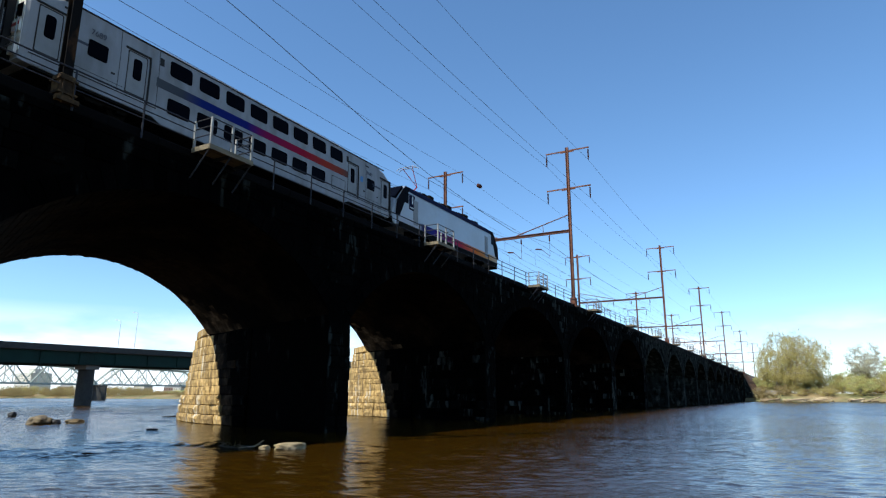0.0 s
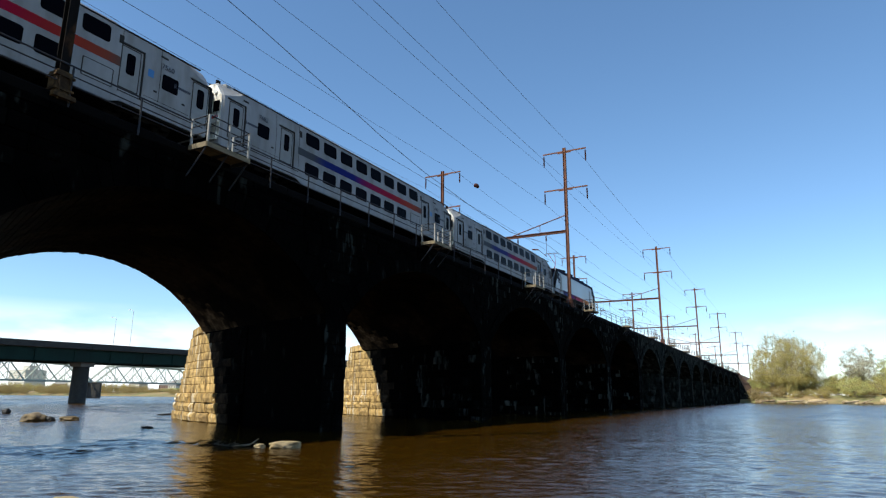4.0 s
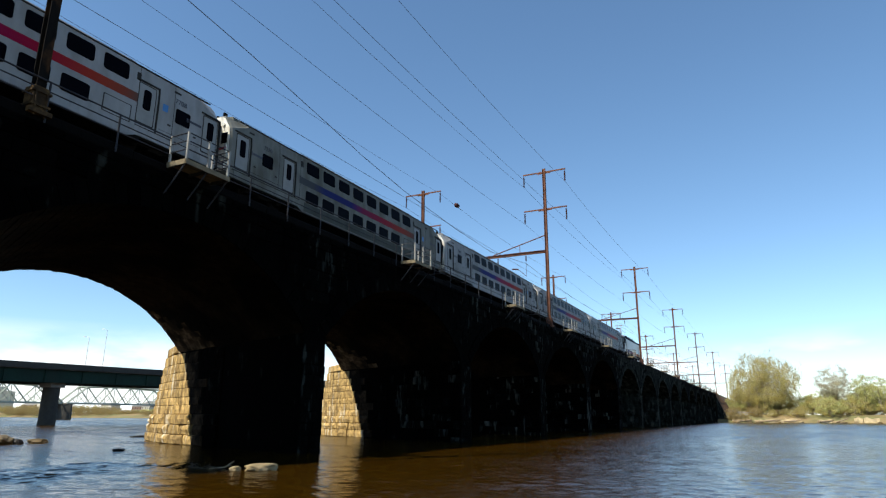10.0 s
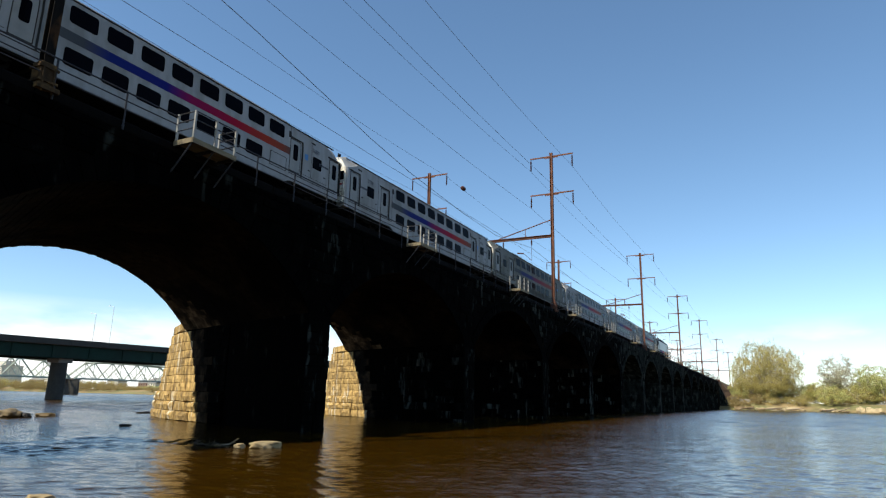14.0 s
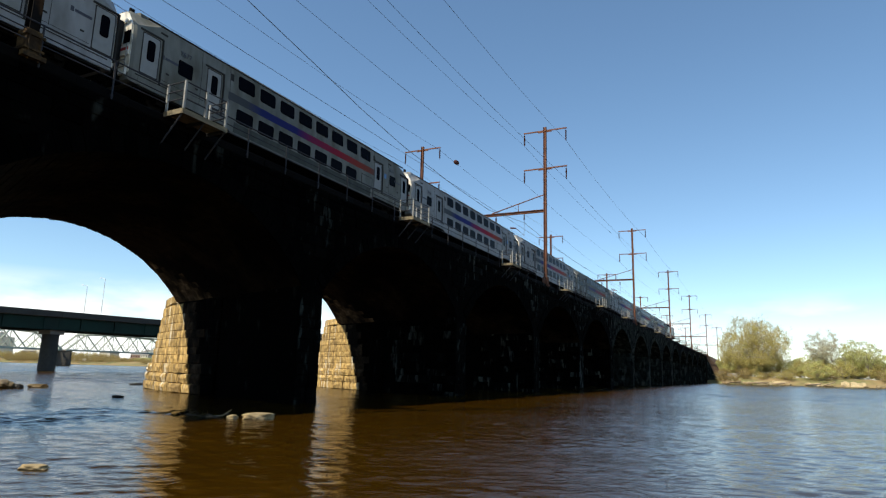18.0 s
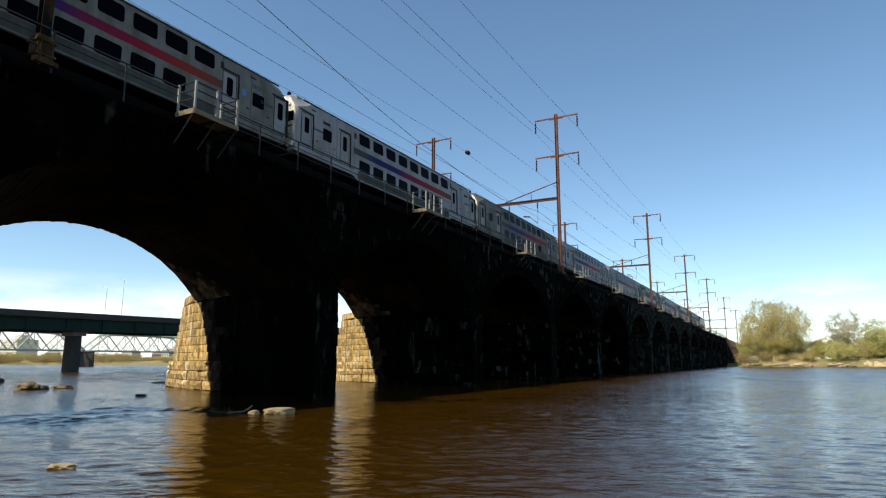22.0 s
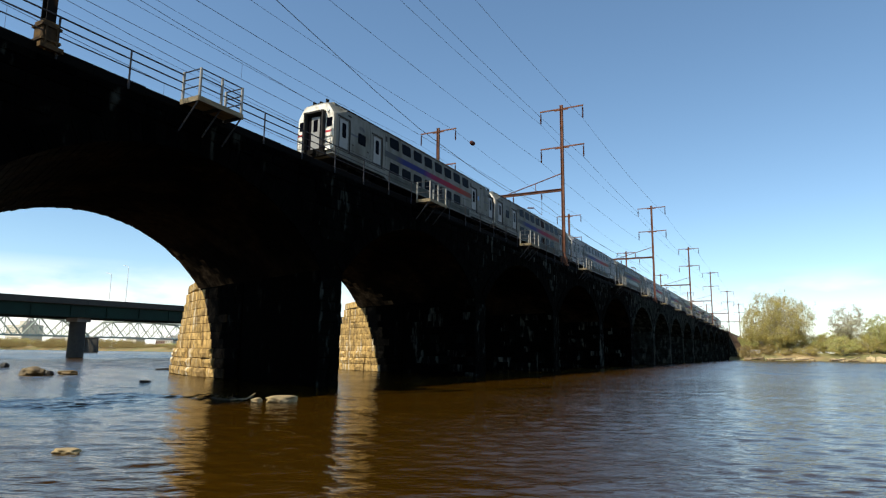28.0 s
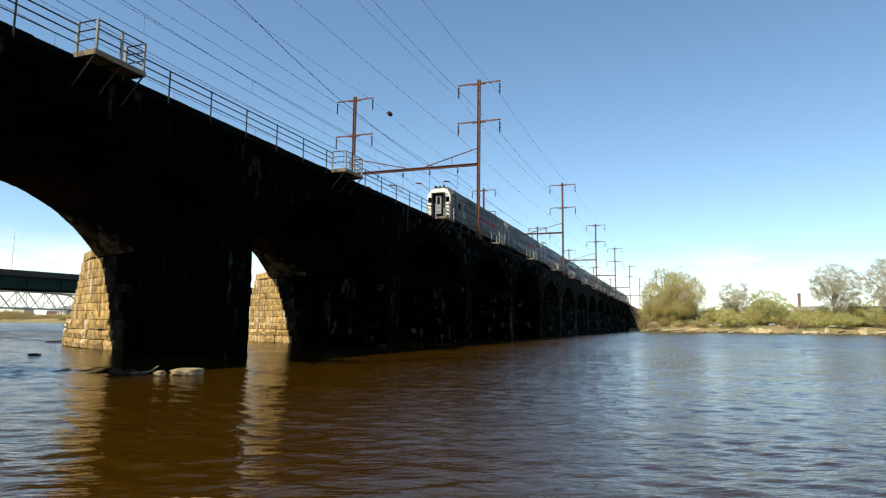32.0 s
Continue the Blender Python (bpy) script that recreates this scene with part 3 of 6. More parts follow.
def barrel_mesh(low):
    """Arch lining: courses of squared stones set on the underside, each with its own edge."""
    b = Build()
    sh = SKEW * (FACE - BACK)
    n, cols = 52, 24
    rnd = random.Random(5)
    us = [-CLEAR / 2 + CLEAR * i / n for i in range(n + 1)]
    for i in range(n):
        off = rnd.random()
        y0, y1 = us[i] + CLEAR / 2 + 0.012, us[i + 1] + CLEAR / 2 - 0.012
        z0, z1 = intrados(us[i]), intrados(us[i + 1])
        for c in range(-1, cols):
            t0, t1 = max(0, (c + off) / cols), min(1, (c + 1 + off) / cols)
            if t1 - t0 < 0.01:
                continue
            t0, t1 = t0 + 0.0008, t1 - 0.0008
            # light bounced onto the upstream end of the springing courses is painted as brown stones
            edge = min(i, n - 1 - i)
            bounce_lit = (c + off) / cols > 0.60 + 0.045 * edge + rnd.uniform(-0.06, 0.08)
            d = 0.02 + 0.045 * rnd.random()
            if (edge < 10 and bounce_lit) != low:
                continue
            q = []
            for dz in (0.02, -d):
                for t, yy, zz in ((t0, y0, z0), (t1, y0, z0), (t1, y1, z1), (t0, y1, z1)):
                    q.append((FACE + (BACK - FACE) * t, yy + sh * t, zz + dz))
            b.add(q, [(4, 5, 6, 7), (0, 1, 5, 4), (1, 2, 6, 5), (2, 3, 7, 6), (3, 0, 4, 7)])
    return b.mesh("arch_lining")


SPAN, LINING, SPRINGERS, FAR_LINING = span_mesh(), barrel_mesh(False), barrel_mesh(True), barrel_mesh(False)
FAR_LINING.materials.append(HAZED)
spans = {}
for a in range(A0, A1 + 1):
    s = part("span", SPAN, SHADESTONE, viaduct)
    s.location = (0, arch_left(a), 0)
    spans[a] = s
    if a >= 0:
        part("arch_lining", LINING if a < 6 else FAR_LINING, SOFFIT, s, "dark stone lining of the arch")["kind"] = "stuff"
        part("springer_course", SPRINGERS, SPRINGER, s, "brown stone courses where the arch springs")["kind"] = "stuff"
LAST = arch_left(A1) + PITCH
b = Build()
b.box(BACK - 1, FACE, LAST, LAST + 9, -2, WALLTOP)
part("abutment", b, SHADESTONE, viaduct, "dark stone abutment on the far bank")
b = Build()
b.add([(FACE - 0.5, LAST + 7.6, -2), (FACE + 4.4, LAST + 9.2, -2), (FACE + 4.4, LAST + 9.2, 0.9), (FACE - 0.5, LAST + 7.6, COPE - 0.2), (FACE - 0.5, LAST + 9.2, -2), (FACE + 4.4, LAST + 10.8, -2), (FACE + 4.4, LAST + 10.8, 0.9), (FACE - 0.5, LAST + 9.2, COPE - 0.2)], [(0, 1, 2, 3), (7, 6, 5, 4), (3, 2, 6, 7), (1, 5, 6, 2)])
part("wing_wall", b, HAZED, viaduct, "dark stone wing wall stepping down to the bank")
b = Build()
b.box(BACK + 1.2, FACE - 1.2, arch_left(A0) - 30, LAST + 9, WALLTOP - 0.1, WALLTOP + 0.004)
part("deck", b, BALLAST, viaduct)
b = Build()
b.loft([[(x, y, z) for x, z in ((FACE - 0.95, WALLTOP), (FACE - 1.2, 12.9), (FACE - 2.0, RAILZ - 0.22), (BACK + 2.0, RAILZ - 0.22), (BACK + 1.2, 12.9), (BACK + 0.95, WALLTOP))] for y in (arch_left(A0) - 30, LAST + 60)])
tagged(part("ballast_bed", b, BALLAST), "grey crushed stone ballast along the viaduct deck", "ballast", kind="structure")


def make_track(x):
    t = thing("railway_track", "steel rails on timber sleepers in ballast", "track", "tracks on the viaduct", at=(x, 0, 0))
    for s in (-0.7175, 0.7175):
        r = Build()
        r.loft([[(s + dx, y, RAILZ + dz) for dx, dz in ((-0.075, -0.16), (0.075, -0.16), (0.02, -0.13), (0.02, -0.04), (0.036, -0.03), (0.036, 0), (-0.036, 0), (-0.036, -0.03), (-0.02, -0.04), (-0.02, -0.13))] for y in (-80, 900)])
        part("rail", r, RAILSTEEL, t)
    sl = Build()
    for i in range(660):
        y = -60 + 0.62 * i
        sl.box(-1.28, 1.28, y - 0.12, y + 0.12, RAILZ - 0.36, RAILZ - 0.165)
    part("sleepers", sl, MORTAR, t)["kind"] = "stuff"


for x in TRACKS:
    make_track(x)
# approach banks behind both ends
for y0, y1, nm in ((LAST + 9, 1500, "far"), (arch_left(A0) - 200, arch_left(A0), "near")):
    b = Build()
    rings = []
    for y, k in ((y0, 0.04), (y0 + 5, 0.25), (y0 + 16, 0.75), (y0 + 30, 1.0), (y1, 1.0)) if nm == "far" else ((y0, 1.0), (y1, 1.0)):
        rings.append([(x, y, z) for x, z in ((FACE + 14 * k, 0.2), (FACE + 9 * k, 5.0 - 2 * k), (FACE - 0.6, RAILZ - 0.25), (BACK + 0.6, RAILZ - 0.25), (BACK - 14 * k, 0.2))])
    b.loft(rings)
    tagged(part("railway_embankment", b, EARTH), "sloping earth embankment carrying the tracks past the bank", "embankment", kind="structure")


# cutwaters: stone noses of the piers on the upstream side
def nose(z, a):
    """How far the nose of pier a begins and ends behind the upstream face, at height z."""
    k = min(1.0, z / 6.7)
    return (0.15, 5.4 - 2.4 * k) if a == 2 else (1.35 - 1.3 * k, 6.35 - 2.5 * k)


def cutwater(a):
    yl = arch_left(a) + CLEAR + SKEW * (FACE - BACK)
    b = Build()

    def ring(z, proud=0.0):
        c, tip = nose(z, a)
        c, tip = c + proud, tip + proud
        return [(BACK + 0.3, yl - SKEW * 0.3, z), (BACK - c, yl + SKEW * c - proud, z), (BACK - tip, yl + SKEW * tip + PIER / 2, z), (BACK - c, yl + SKEW * c + PIER + proud, z), (BACK + 0.3, yl + PIER - SKEW * 0.3, z)]
    b.loft([ring(-2.0), ring(0.0), ring(6.7)])
    c = part("cutwater", b, MORTAR if a in (1, 2) else TAN, viaduct, "tan stone cutwater of a pier")
    cap = Build()
    cap.loft([ring(6.44, 0.10), ring(6.5, 0.22), ring(7.0, 0.24), ring(7.12, 0.16)])
    part("cap_stone", cap, TAN, c, bevel=0.05)
    return c


cutwaters = {a: cutwater(a) for a in range(0, A1 + 1)}


# ---- railings, refuges, masts ----
REFUGE0, RAILX = 19.5, -22.93


def railing_bay(first=3.6):
    """Posts and three rails between two refuges, at y = 0."""
    t = thing("railing", "thin galvanised steel handrail along the coping", "railing", "handrails along the viaduct")
    for i in range(6):
        p = Build()
        y = first + i * 2.943
        p.tube([(RAILX, y, 12.42), (RAILX, y, 14.10)], 0.04, 6)
        p.box(RAILX - 0.12, RAILX + 0.03, y - 0.05, y + 0.05, 12.57, 12.63)
        part("post", p, RAILGREY, t)
    for z in (14.08, 13.69, 13.30):
        r = Build()
        r.tube([(RAILX, 1.0, z), (RAILX, PITCH - 1.5, z)], 0.034 if z > 14 else 0.026, 6)
        part("rail", r, RAILGREY, t)
    return t


def refuge():
    """Small plank platform hung outside the coping, at y = 0."""
    t = thing("refuge_platform", "small railed refuge platform with timber deck and steel struts", "platform", "refuges along the viaduct")
    x0, x1, h, w = -22.98, -21.80, 12.85, 1.26
    for i in range(7):
        p = Build()
        p.box(x0 + 0.168 * i, x0 + 0.168 * i + 0.158, -w, w, h - 0.06, h)
        part("plank", p, TIMBER, t)
    for y in (-w + 0.03, 0.0, w - 0.03):
        p = Build()
        p.box(x0 - 0.02, x1, y - 0.05, y + 0.05, h - 0.2, h - 0.07)
        part("bearer", p, RAILGREY, t)
        p = Build()
        p.tube([(x1 - 0.05, y, h - 0.15), (-23.02, y - 0.04, h - 1.45)], 0.04, 6)
        part("strut", p, RAILGREY, t)
    for q in ((x1 - 0.02, x1 + 0.03, -w - 0.03, w + 0.03), (x0, x1 - 0.02, -w - 0.05, -w - 0.01), (x0, x1 - 0.02, w + 0.01, w + 0.05)):
        p = Build()
        p.box(*q, h - 0.19, h + 0.04)
        part("toe_board", p, TIMBER, t)
    for x, y in ((x1 - 0.05, -w + 0.05), (x1 - 0.05, 0.0), (x1 - 0.05, w - 0.05), (x0 + 0.05, -w + 0.05), (x0 + 0.05, w - 0.05)):
        p = Build()
        p.box(x - 0.045, x + 0.045, y - 0.045, y + 0.045, h - 0.1, 14.20)
        part("post", p, STEEL, t)
    for z in (14.17, 13.78, 13.38):
        for q in (((x1 - 0.05, -w + 0.05), (x1 - 0.05, w - 0.05)), ((x0 + 0.05, -w + 0.05), (x1 - 0.05, -w + 0.05)), ((x0 + 0.05, w - 0.05), (x1 - 0.05, w - 0.05))):
            p = Build()
            p.tube([(*q[0], z), (*q[1], z)], 0.029, 6)
            part("rail", p, RAILGREY, t)
    return t


rb, rf = railing_bay(), refuge()
rb.location.y, rf.location.y = REFUGE0 - PITCH * 2, REFUGE0 - PITCH * 2 - 0.25
railing_bay(1.8).location.y = REFUGE0 - PITCH
for k in range(-1, 15):
    if k >= 0:
        copy_thing(rb, pose(0, REFUGE0 + PITCH * k, 0))
    copy_thing(rf, pose(0, REFUGE0 - 0.25 + PITCH * k, 0))

MASTS = (12.2, 74.7, 136.7, 195.6, 257.0, 336.0, 422.0)


def h_section(b, x, y, z0, z1, w=0.36, d=0.36, t=0.035):
    b.box(x - w / 2, x - w / 2 + t, y - d / 2, y + d / 2, z0, z1)
    b.box(x + w / 2 - t, x + w / 2, y - d / 2, y + d / 2, z0, z1)
    b.box(x - w / 2 + t, x + w / 2 - t, y - t / 2, y + t / 2, z0, z1)
    return b


def mast(x, side, skin=None):
    steel, shoe = skin or RUST, FOOTRUST if skin else RUST
    t = thing("catenary_mast", "tall rusty steel catenary mast with two cross arms", "mast", "masts along the viaduct")
    part("shaft", h_section(Build(), x, 0, 12.5, 33.3), steel, t)
    foot = Build()
    foot.box(x - 0.30, x + 0.30, -0.30, 0.30, 12.75, 13.75)
    foot = part("foot_bracket", foot, shoe, t, "rusty bolted casing round the foot of the mast", bevel=0.03)
    for dx, dy in ((-0.34, -0.2), (-0.34, 0.2), (0.34, -0.2), (0.34, 0.2)):
        p = Build()
        p.tube([(x + dx, dy, 12.55), (x + dx, dy, 13.55)], 0.035, 6)
        part("anchor_bolt", p, shoe, foot)
    p = Build()
    p.box(x - 0.45, x + 0.45, -0.42, 0.42, 12.62, 12.80)
    part("base_plate", p, shoe, foot)
    for z in (12.95, 13.5):
        p = Build()
        p.box(x - 0.36, x + 0.36, -0.36, 0.36, z, z + 0.09)
        part("clamp", p, shoe, foot)
    if side < 0:
        p = Build()
        p.box(x - 0.4, BACK + 0.1, -0.35, 0.35, 12.25, 12.66)
        part("outrigger", p, steel, t)
    for z in (32.8, 27.75):
        p = Build()
        p.box(x - 2.85, x + 2.85, -0.06, 0.06, z - 0.08, z + 0.08)
        p.box(x - 0.9, x + 0.9, -0.03, 0.03, z - 0.22, z - 0.08)
        arm = part("cross_arm", p, steel, t)
        for s in (-2.75, 2.75):
            q = Build()
            q.tube([(x + s, 0, z - 0.08), (x + s, 0, z - 0.35)], 0.03, 5)
            for i in range(7):
                q.tube([(x + s, 0, z - 0.35 - i * 0.18), (x + s, 0, z - 0.35 - i * 0.18 - 0.08)], 0.12, 8, 0.09)
            q.tube([(x + s, 0, z - 0.3), (x + s, 0, z - 1.7)], 0.06, 5)
            part("insulator", q, PORCELAIN, arm, "string of brown porcelain discs")
    return t


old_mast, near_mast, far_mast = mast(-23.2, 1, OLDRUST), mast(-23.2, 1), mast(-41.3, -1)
tagged(old_mast, "tall black steel catenary mast with rust spots", "mast", "masts along the viaduct")
old_mast.location.y = MASTS[0]
near_mast.location.y, far_mast.location.y = MASTS[1], MASTS[0] + 0.4
for y in MASTS[1:]:
    if y != MASTS[1]:
        copy_thing(near_mast, pose(0, y, 0))
    copy_thing(far_mast, pose(0, y + 0.4, 0))


def portal():
    t = thing("catenary_portal", "rusty steel cross beam carrying the overhead wires", "gantry", "cross beams over the tracks")
    p = Build()
    p.box(-41.3, -23.2, -0.16, 0.16, 22.36, 22.40)
    p.box(-41.3, -23.2, -0.16, 0.16, 22.06, 22.10)
    p.box(-41.3, -23.2, -0.02, 0.02, 22.10, 22.36)
    part("beam", p, RUST, t)
    for a, b_ in (((-23.2, 0, 24.4), (-30.5, 0, 22.45)), ((-41.3, 0, 24.4), (-33.2, 0, 22.45))):
        p = Build()
        p.tube([a, b_], 0.07, 6)
        part("tie_rod", p, RUST, t)
        p = Build()
        m = (Vector(a) + Vector(b_)) / 2
        p.tube([m, (m.x, 0, 22.4)], 0.04, 5)
        part("hanger", p, RUST, t)
    for x in TRACKS:
        q = Build()
        q.tube([(x, 0, 22.0), (x, 0, 21.2)], 0.035, 5)
        for i in range(4):
            q.tube([(x, 0, 21.85 - 0.16 * i), (x, 0, 21.77 - 0.16 * i)], 0.12, 8, 0.1)
        part("insulator", q, PORCELAIN, t)
        q = Build()
        q.tube([(x - 1.9, 0, 20.35), (x - 1.1, 0, 20.25)], 0.1, 6)
        q.tube([(x - 1.1, 0, 20.25), (x, 0, 19.25)], 0.03, 5)
        q.tube([(x, 0, 21.3), (x, 0, 19.25)], 0.02, 5)
        part("steady_arm", q, PORCELAIN, t)
    return t


po = portal()
po.location.y = MASTS[0] + 0.2
for y in MASTS[1:]:
    copy_thing(po, pose(0, y + 0.2, 0))


def wire(label, x, z_at, z_mid, r=0.02, drop=None):
    b = Build()
    ys = [MASTS[0] - 63] + list(MASTS)
    pts = []
    for y0, y1 in zip(ys, ys[1:]):
        for i in range(12):
            u = i / 12
            pts.append((x, y0 + (y1 - y0) * u, z_mid + (z_at - z_mid) * (2 * u - 1) ** 2))
    b.tube(pts, r, 4)
    if drop is not None:
        for k, p in enumerate(pts):
            if k % 2:
                b.tube([p, (p[0], p[1], drop)], 0.012, 4)
    tagged(part("overhead_wire", b, WIRE), label, "wire", "overhead line")


for x in TRACKS[1:]:
    wire("sagging messenger wire with droppers over a track", x, 21.3, 20.2, 0.02, 19.35)
for x in TRACKS:
    wire("contact wire over a track", x, 20.05 if x == TRACKS[0] else 19.25, 20.05 if x == TRACKS[0] else 19.25, 0.018)
wire("high voltage feeder wire between mast arms", -25.95, 31.1, 30.4, 0.019)
wire("high voltage feeder wire between mast arms", -20.45, 31.1, 30.4, 0.019)
wire("high voltage feeder wire between mast arms", -25.95, 26.05, 25.6, 0.019)
wire("high voltage feeder wire between mast arms", -20.45, 26.05, 25.6, 0.019)
wire("high voltage feeder wire between mast arms", -38.55, 32.4, 31.6, 0.019)
wire("high voltage feeder wire between mast arms", -44.05, 31.1, 30.4, 0.019)
wire("high voltage feeder wire between mast arms", -38.55, 26.05, 25.6, 0.019)
wire("high voltage feeder wire between mast arms", -44.05, 26.05, 25.6, 0.019)
# the first track's messenger comes down from the near mast and runs on along the beams
b = Build()
x = TRACKS[0]
b.tube([(x, -20, 25.4), (x, 12.2, 24.75), (x, 19, 24.1), (x, 25.1, 23.34), (x, 31.9, 22.29), (x, 37.6, 21.36), (x, 44, 20.6), (x, 54, 19.95), (x, 63, 19.7), (x, 75, 20.9)] + [(x, 75 + 63 * (k + i / 8), 20.0 + 0.9 * (2 * (i / 8) - 1) ** 2) for k in range(5) for i in range(1, 9)], 0.024, 5)
tagged(part("overhead_wire", b, WIRE), "dark messenger wire sloping down above the edge track", "wire", "overhead line")
b = Build()
b.loft([[(-38.55 + r * math.cos(k * math.pi / 5), y, 32.33 + r * math.sin(k * math.pi / 5)) for k in range(10)] for y, r in ((80.0, 0.08), (80.1, 0.26), (80.35, 0.32), (80.75, 0.32), (81.0, 0.26), (81.1, 0.08))])
tagged(part("wire_marker", b, PORCELAIN), "reddish brown marker clamped on a feeder wire", "marker")


# ---- the train ----
CARLEN = 25.9
HALF = 1.57


def body_profile(w, top, low, end=False):
    """Half-round sided section, from the lower edge up and over, in x and z above the rail."""
    side = [(w, low), (w, 2.75), (w - 0.08, 3.95), (w * 0.86, top - 0.24), (w * 0.66, top - 0.10), (w * 0.34, top - 0.02), (0, top)]
    if end:
        side = [(w, low), (w, 3.15), (w * 0.97, 3.40), (w * 0.72, 4.0), (w * 0.60, top - 0.06), (w * 0.34, top), (0, top)]
    return side + [(-x, z) for x, z in reversed(side[:-1])]


def quad_panel(b, y0, y1, z0, z1, x, r=0.0, d=0.02):
    """A rounded plate on the +x side, proud by d, in strips that follow the upper lean of the body."""
    zs = {z0, z1}
    if r:
        for k in range(1, 4):
            dz = r * (1 - math.cos(radians(90 * k / 3)))
            zs |= {z0 + dz, z1 - dz}
    if z0 < 2.75 < z1:
        zs.add(2.75)
    rows = []
    for z in sorted(zs):
        d_ = max(0.0, r - (z - z0), r - (z1 - z))
        inset = r - math.sqrt(max(0.0, r * r - d_ * d_)) if r else 0.0
        lean = max(0.0, (z - 2.75) * 0.0667)
        rows.append([(x - 0.06 - lean, y0 + inset, z), (x + d - lean, y0 + inset, z), (x + d - lean, y1 - inset, z), (x - 0.06 - lean, y1 - inset, z)])
    return b.loft(rows)


def plate(name, y0, y1, z0, z1, mat, parent, label="", r=0.0, d=0.012, inset=0.0):
    """A plate on each side of a vehicle: two objects on one mesh. parent: one thing, or a part for each side."""
    me = quad_panel(Build(), y0, y1, z0, z1, HALF - inset, r, d).mesh(name)
    made = []
    for s in (1, -1):
        o = part(name, me, mat, parent[0 if s > 0 else 1] if isinstance(parent, list) else parent, label)
        o.scale = (s, 1, 1)
        if isinstance(parent, list):
            o.scale = (1, 1, 1)
        made.append(o)
    return made


def bogie(parent, y):
    b = Build()
    for s in (-1.0, 1.0):
        b.box(s - 0.08, s + 0.08, y - 1.6, y + 1.6, 0.42, 0.72)
        b.box(s - 0.12, s + 0.12, y - 0.4, y + 0.4, 0.3, 0.45)
        for yy in (-1.25, 1.25):
            b.box(s - 0.14, s + 0.14, y + yy - 0.2, y + yy + 0.2, 0.3, 0.62)
    b.box(-1.1, 1.1, y - 0.3, y + 0.3, 0.4, 0.8)
    g = part("bogie", b, BLACK, parent)
    for yy in (-1.25, 1.25):
        for s in (-0.76, 0.76):
            w = Build()
            w.loft([[(s + dx, y + yy + 0.45 * r * math.cos(k * math.pi / 9), 0.45 + 0.45 * r * math.sin(k * math.pi / 9)) for k in range(18)] for dx, r in ((-0.07, 0.9), (-0.065, 1.0), (0.06, 1.0), (0.07, 0.88))])
            part("wheel", w, BLACK, g)


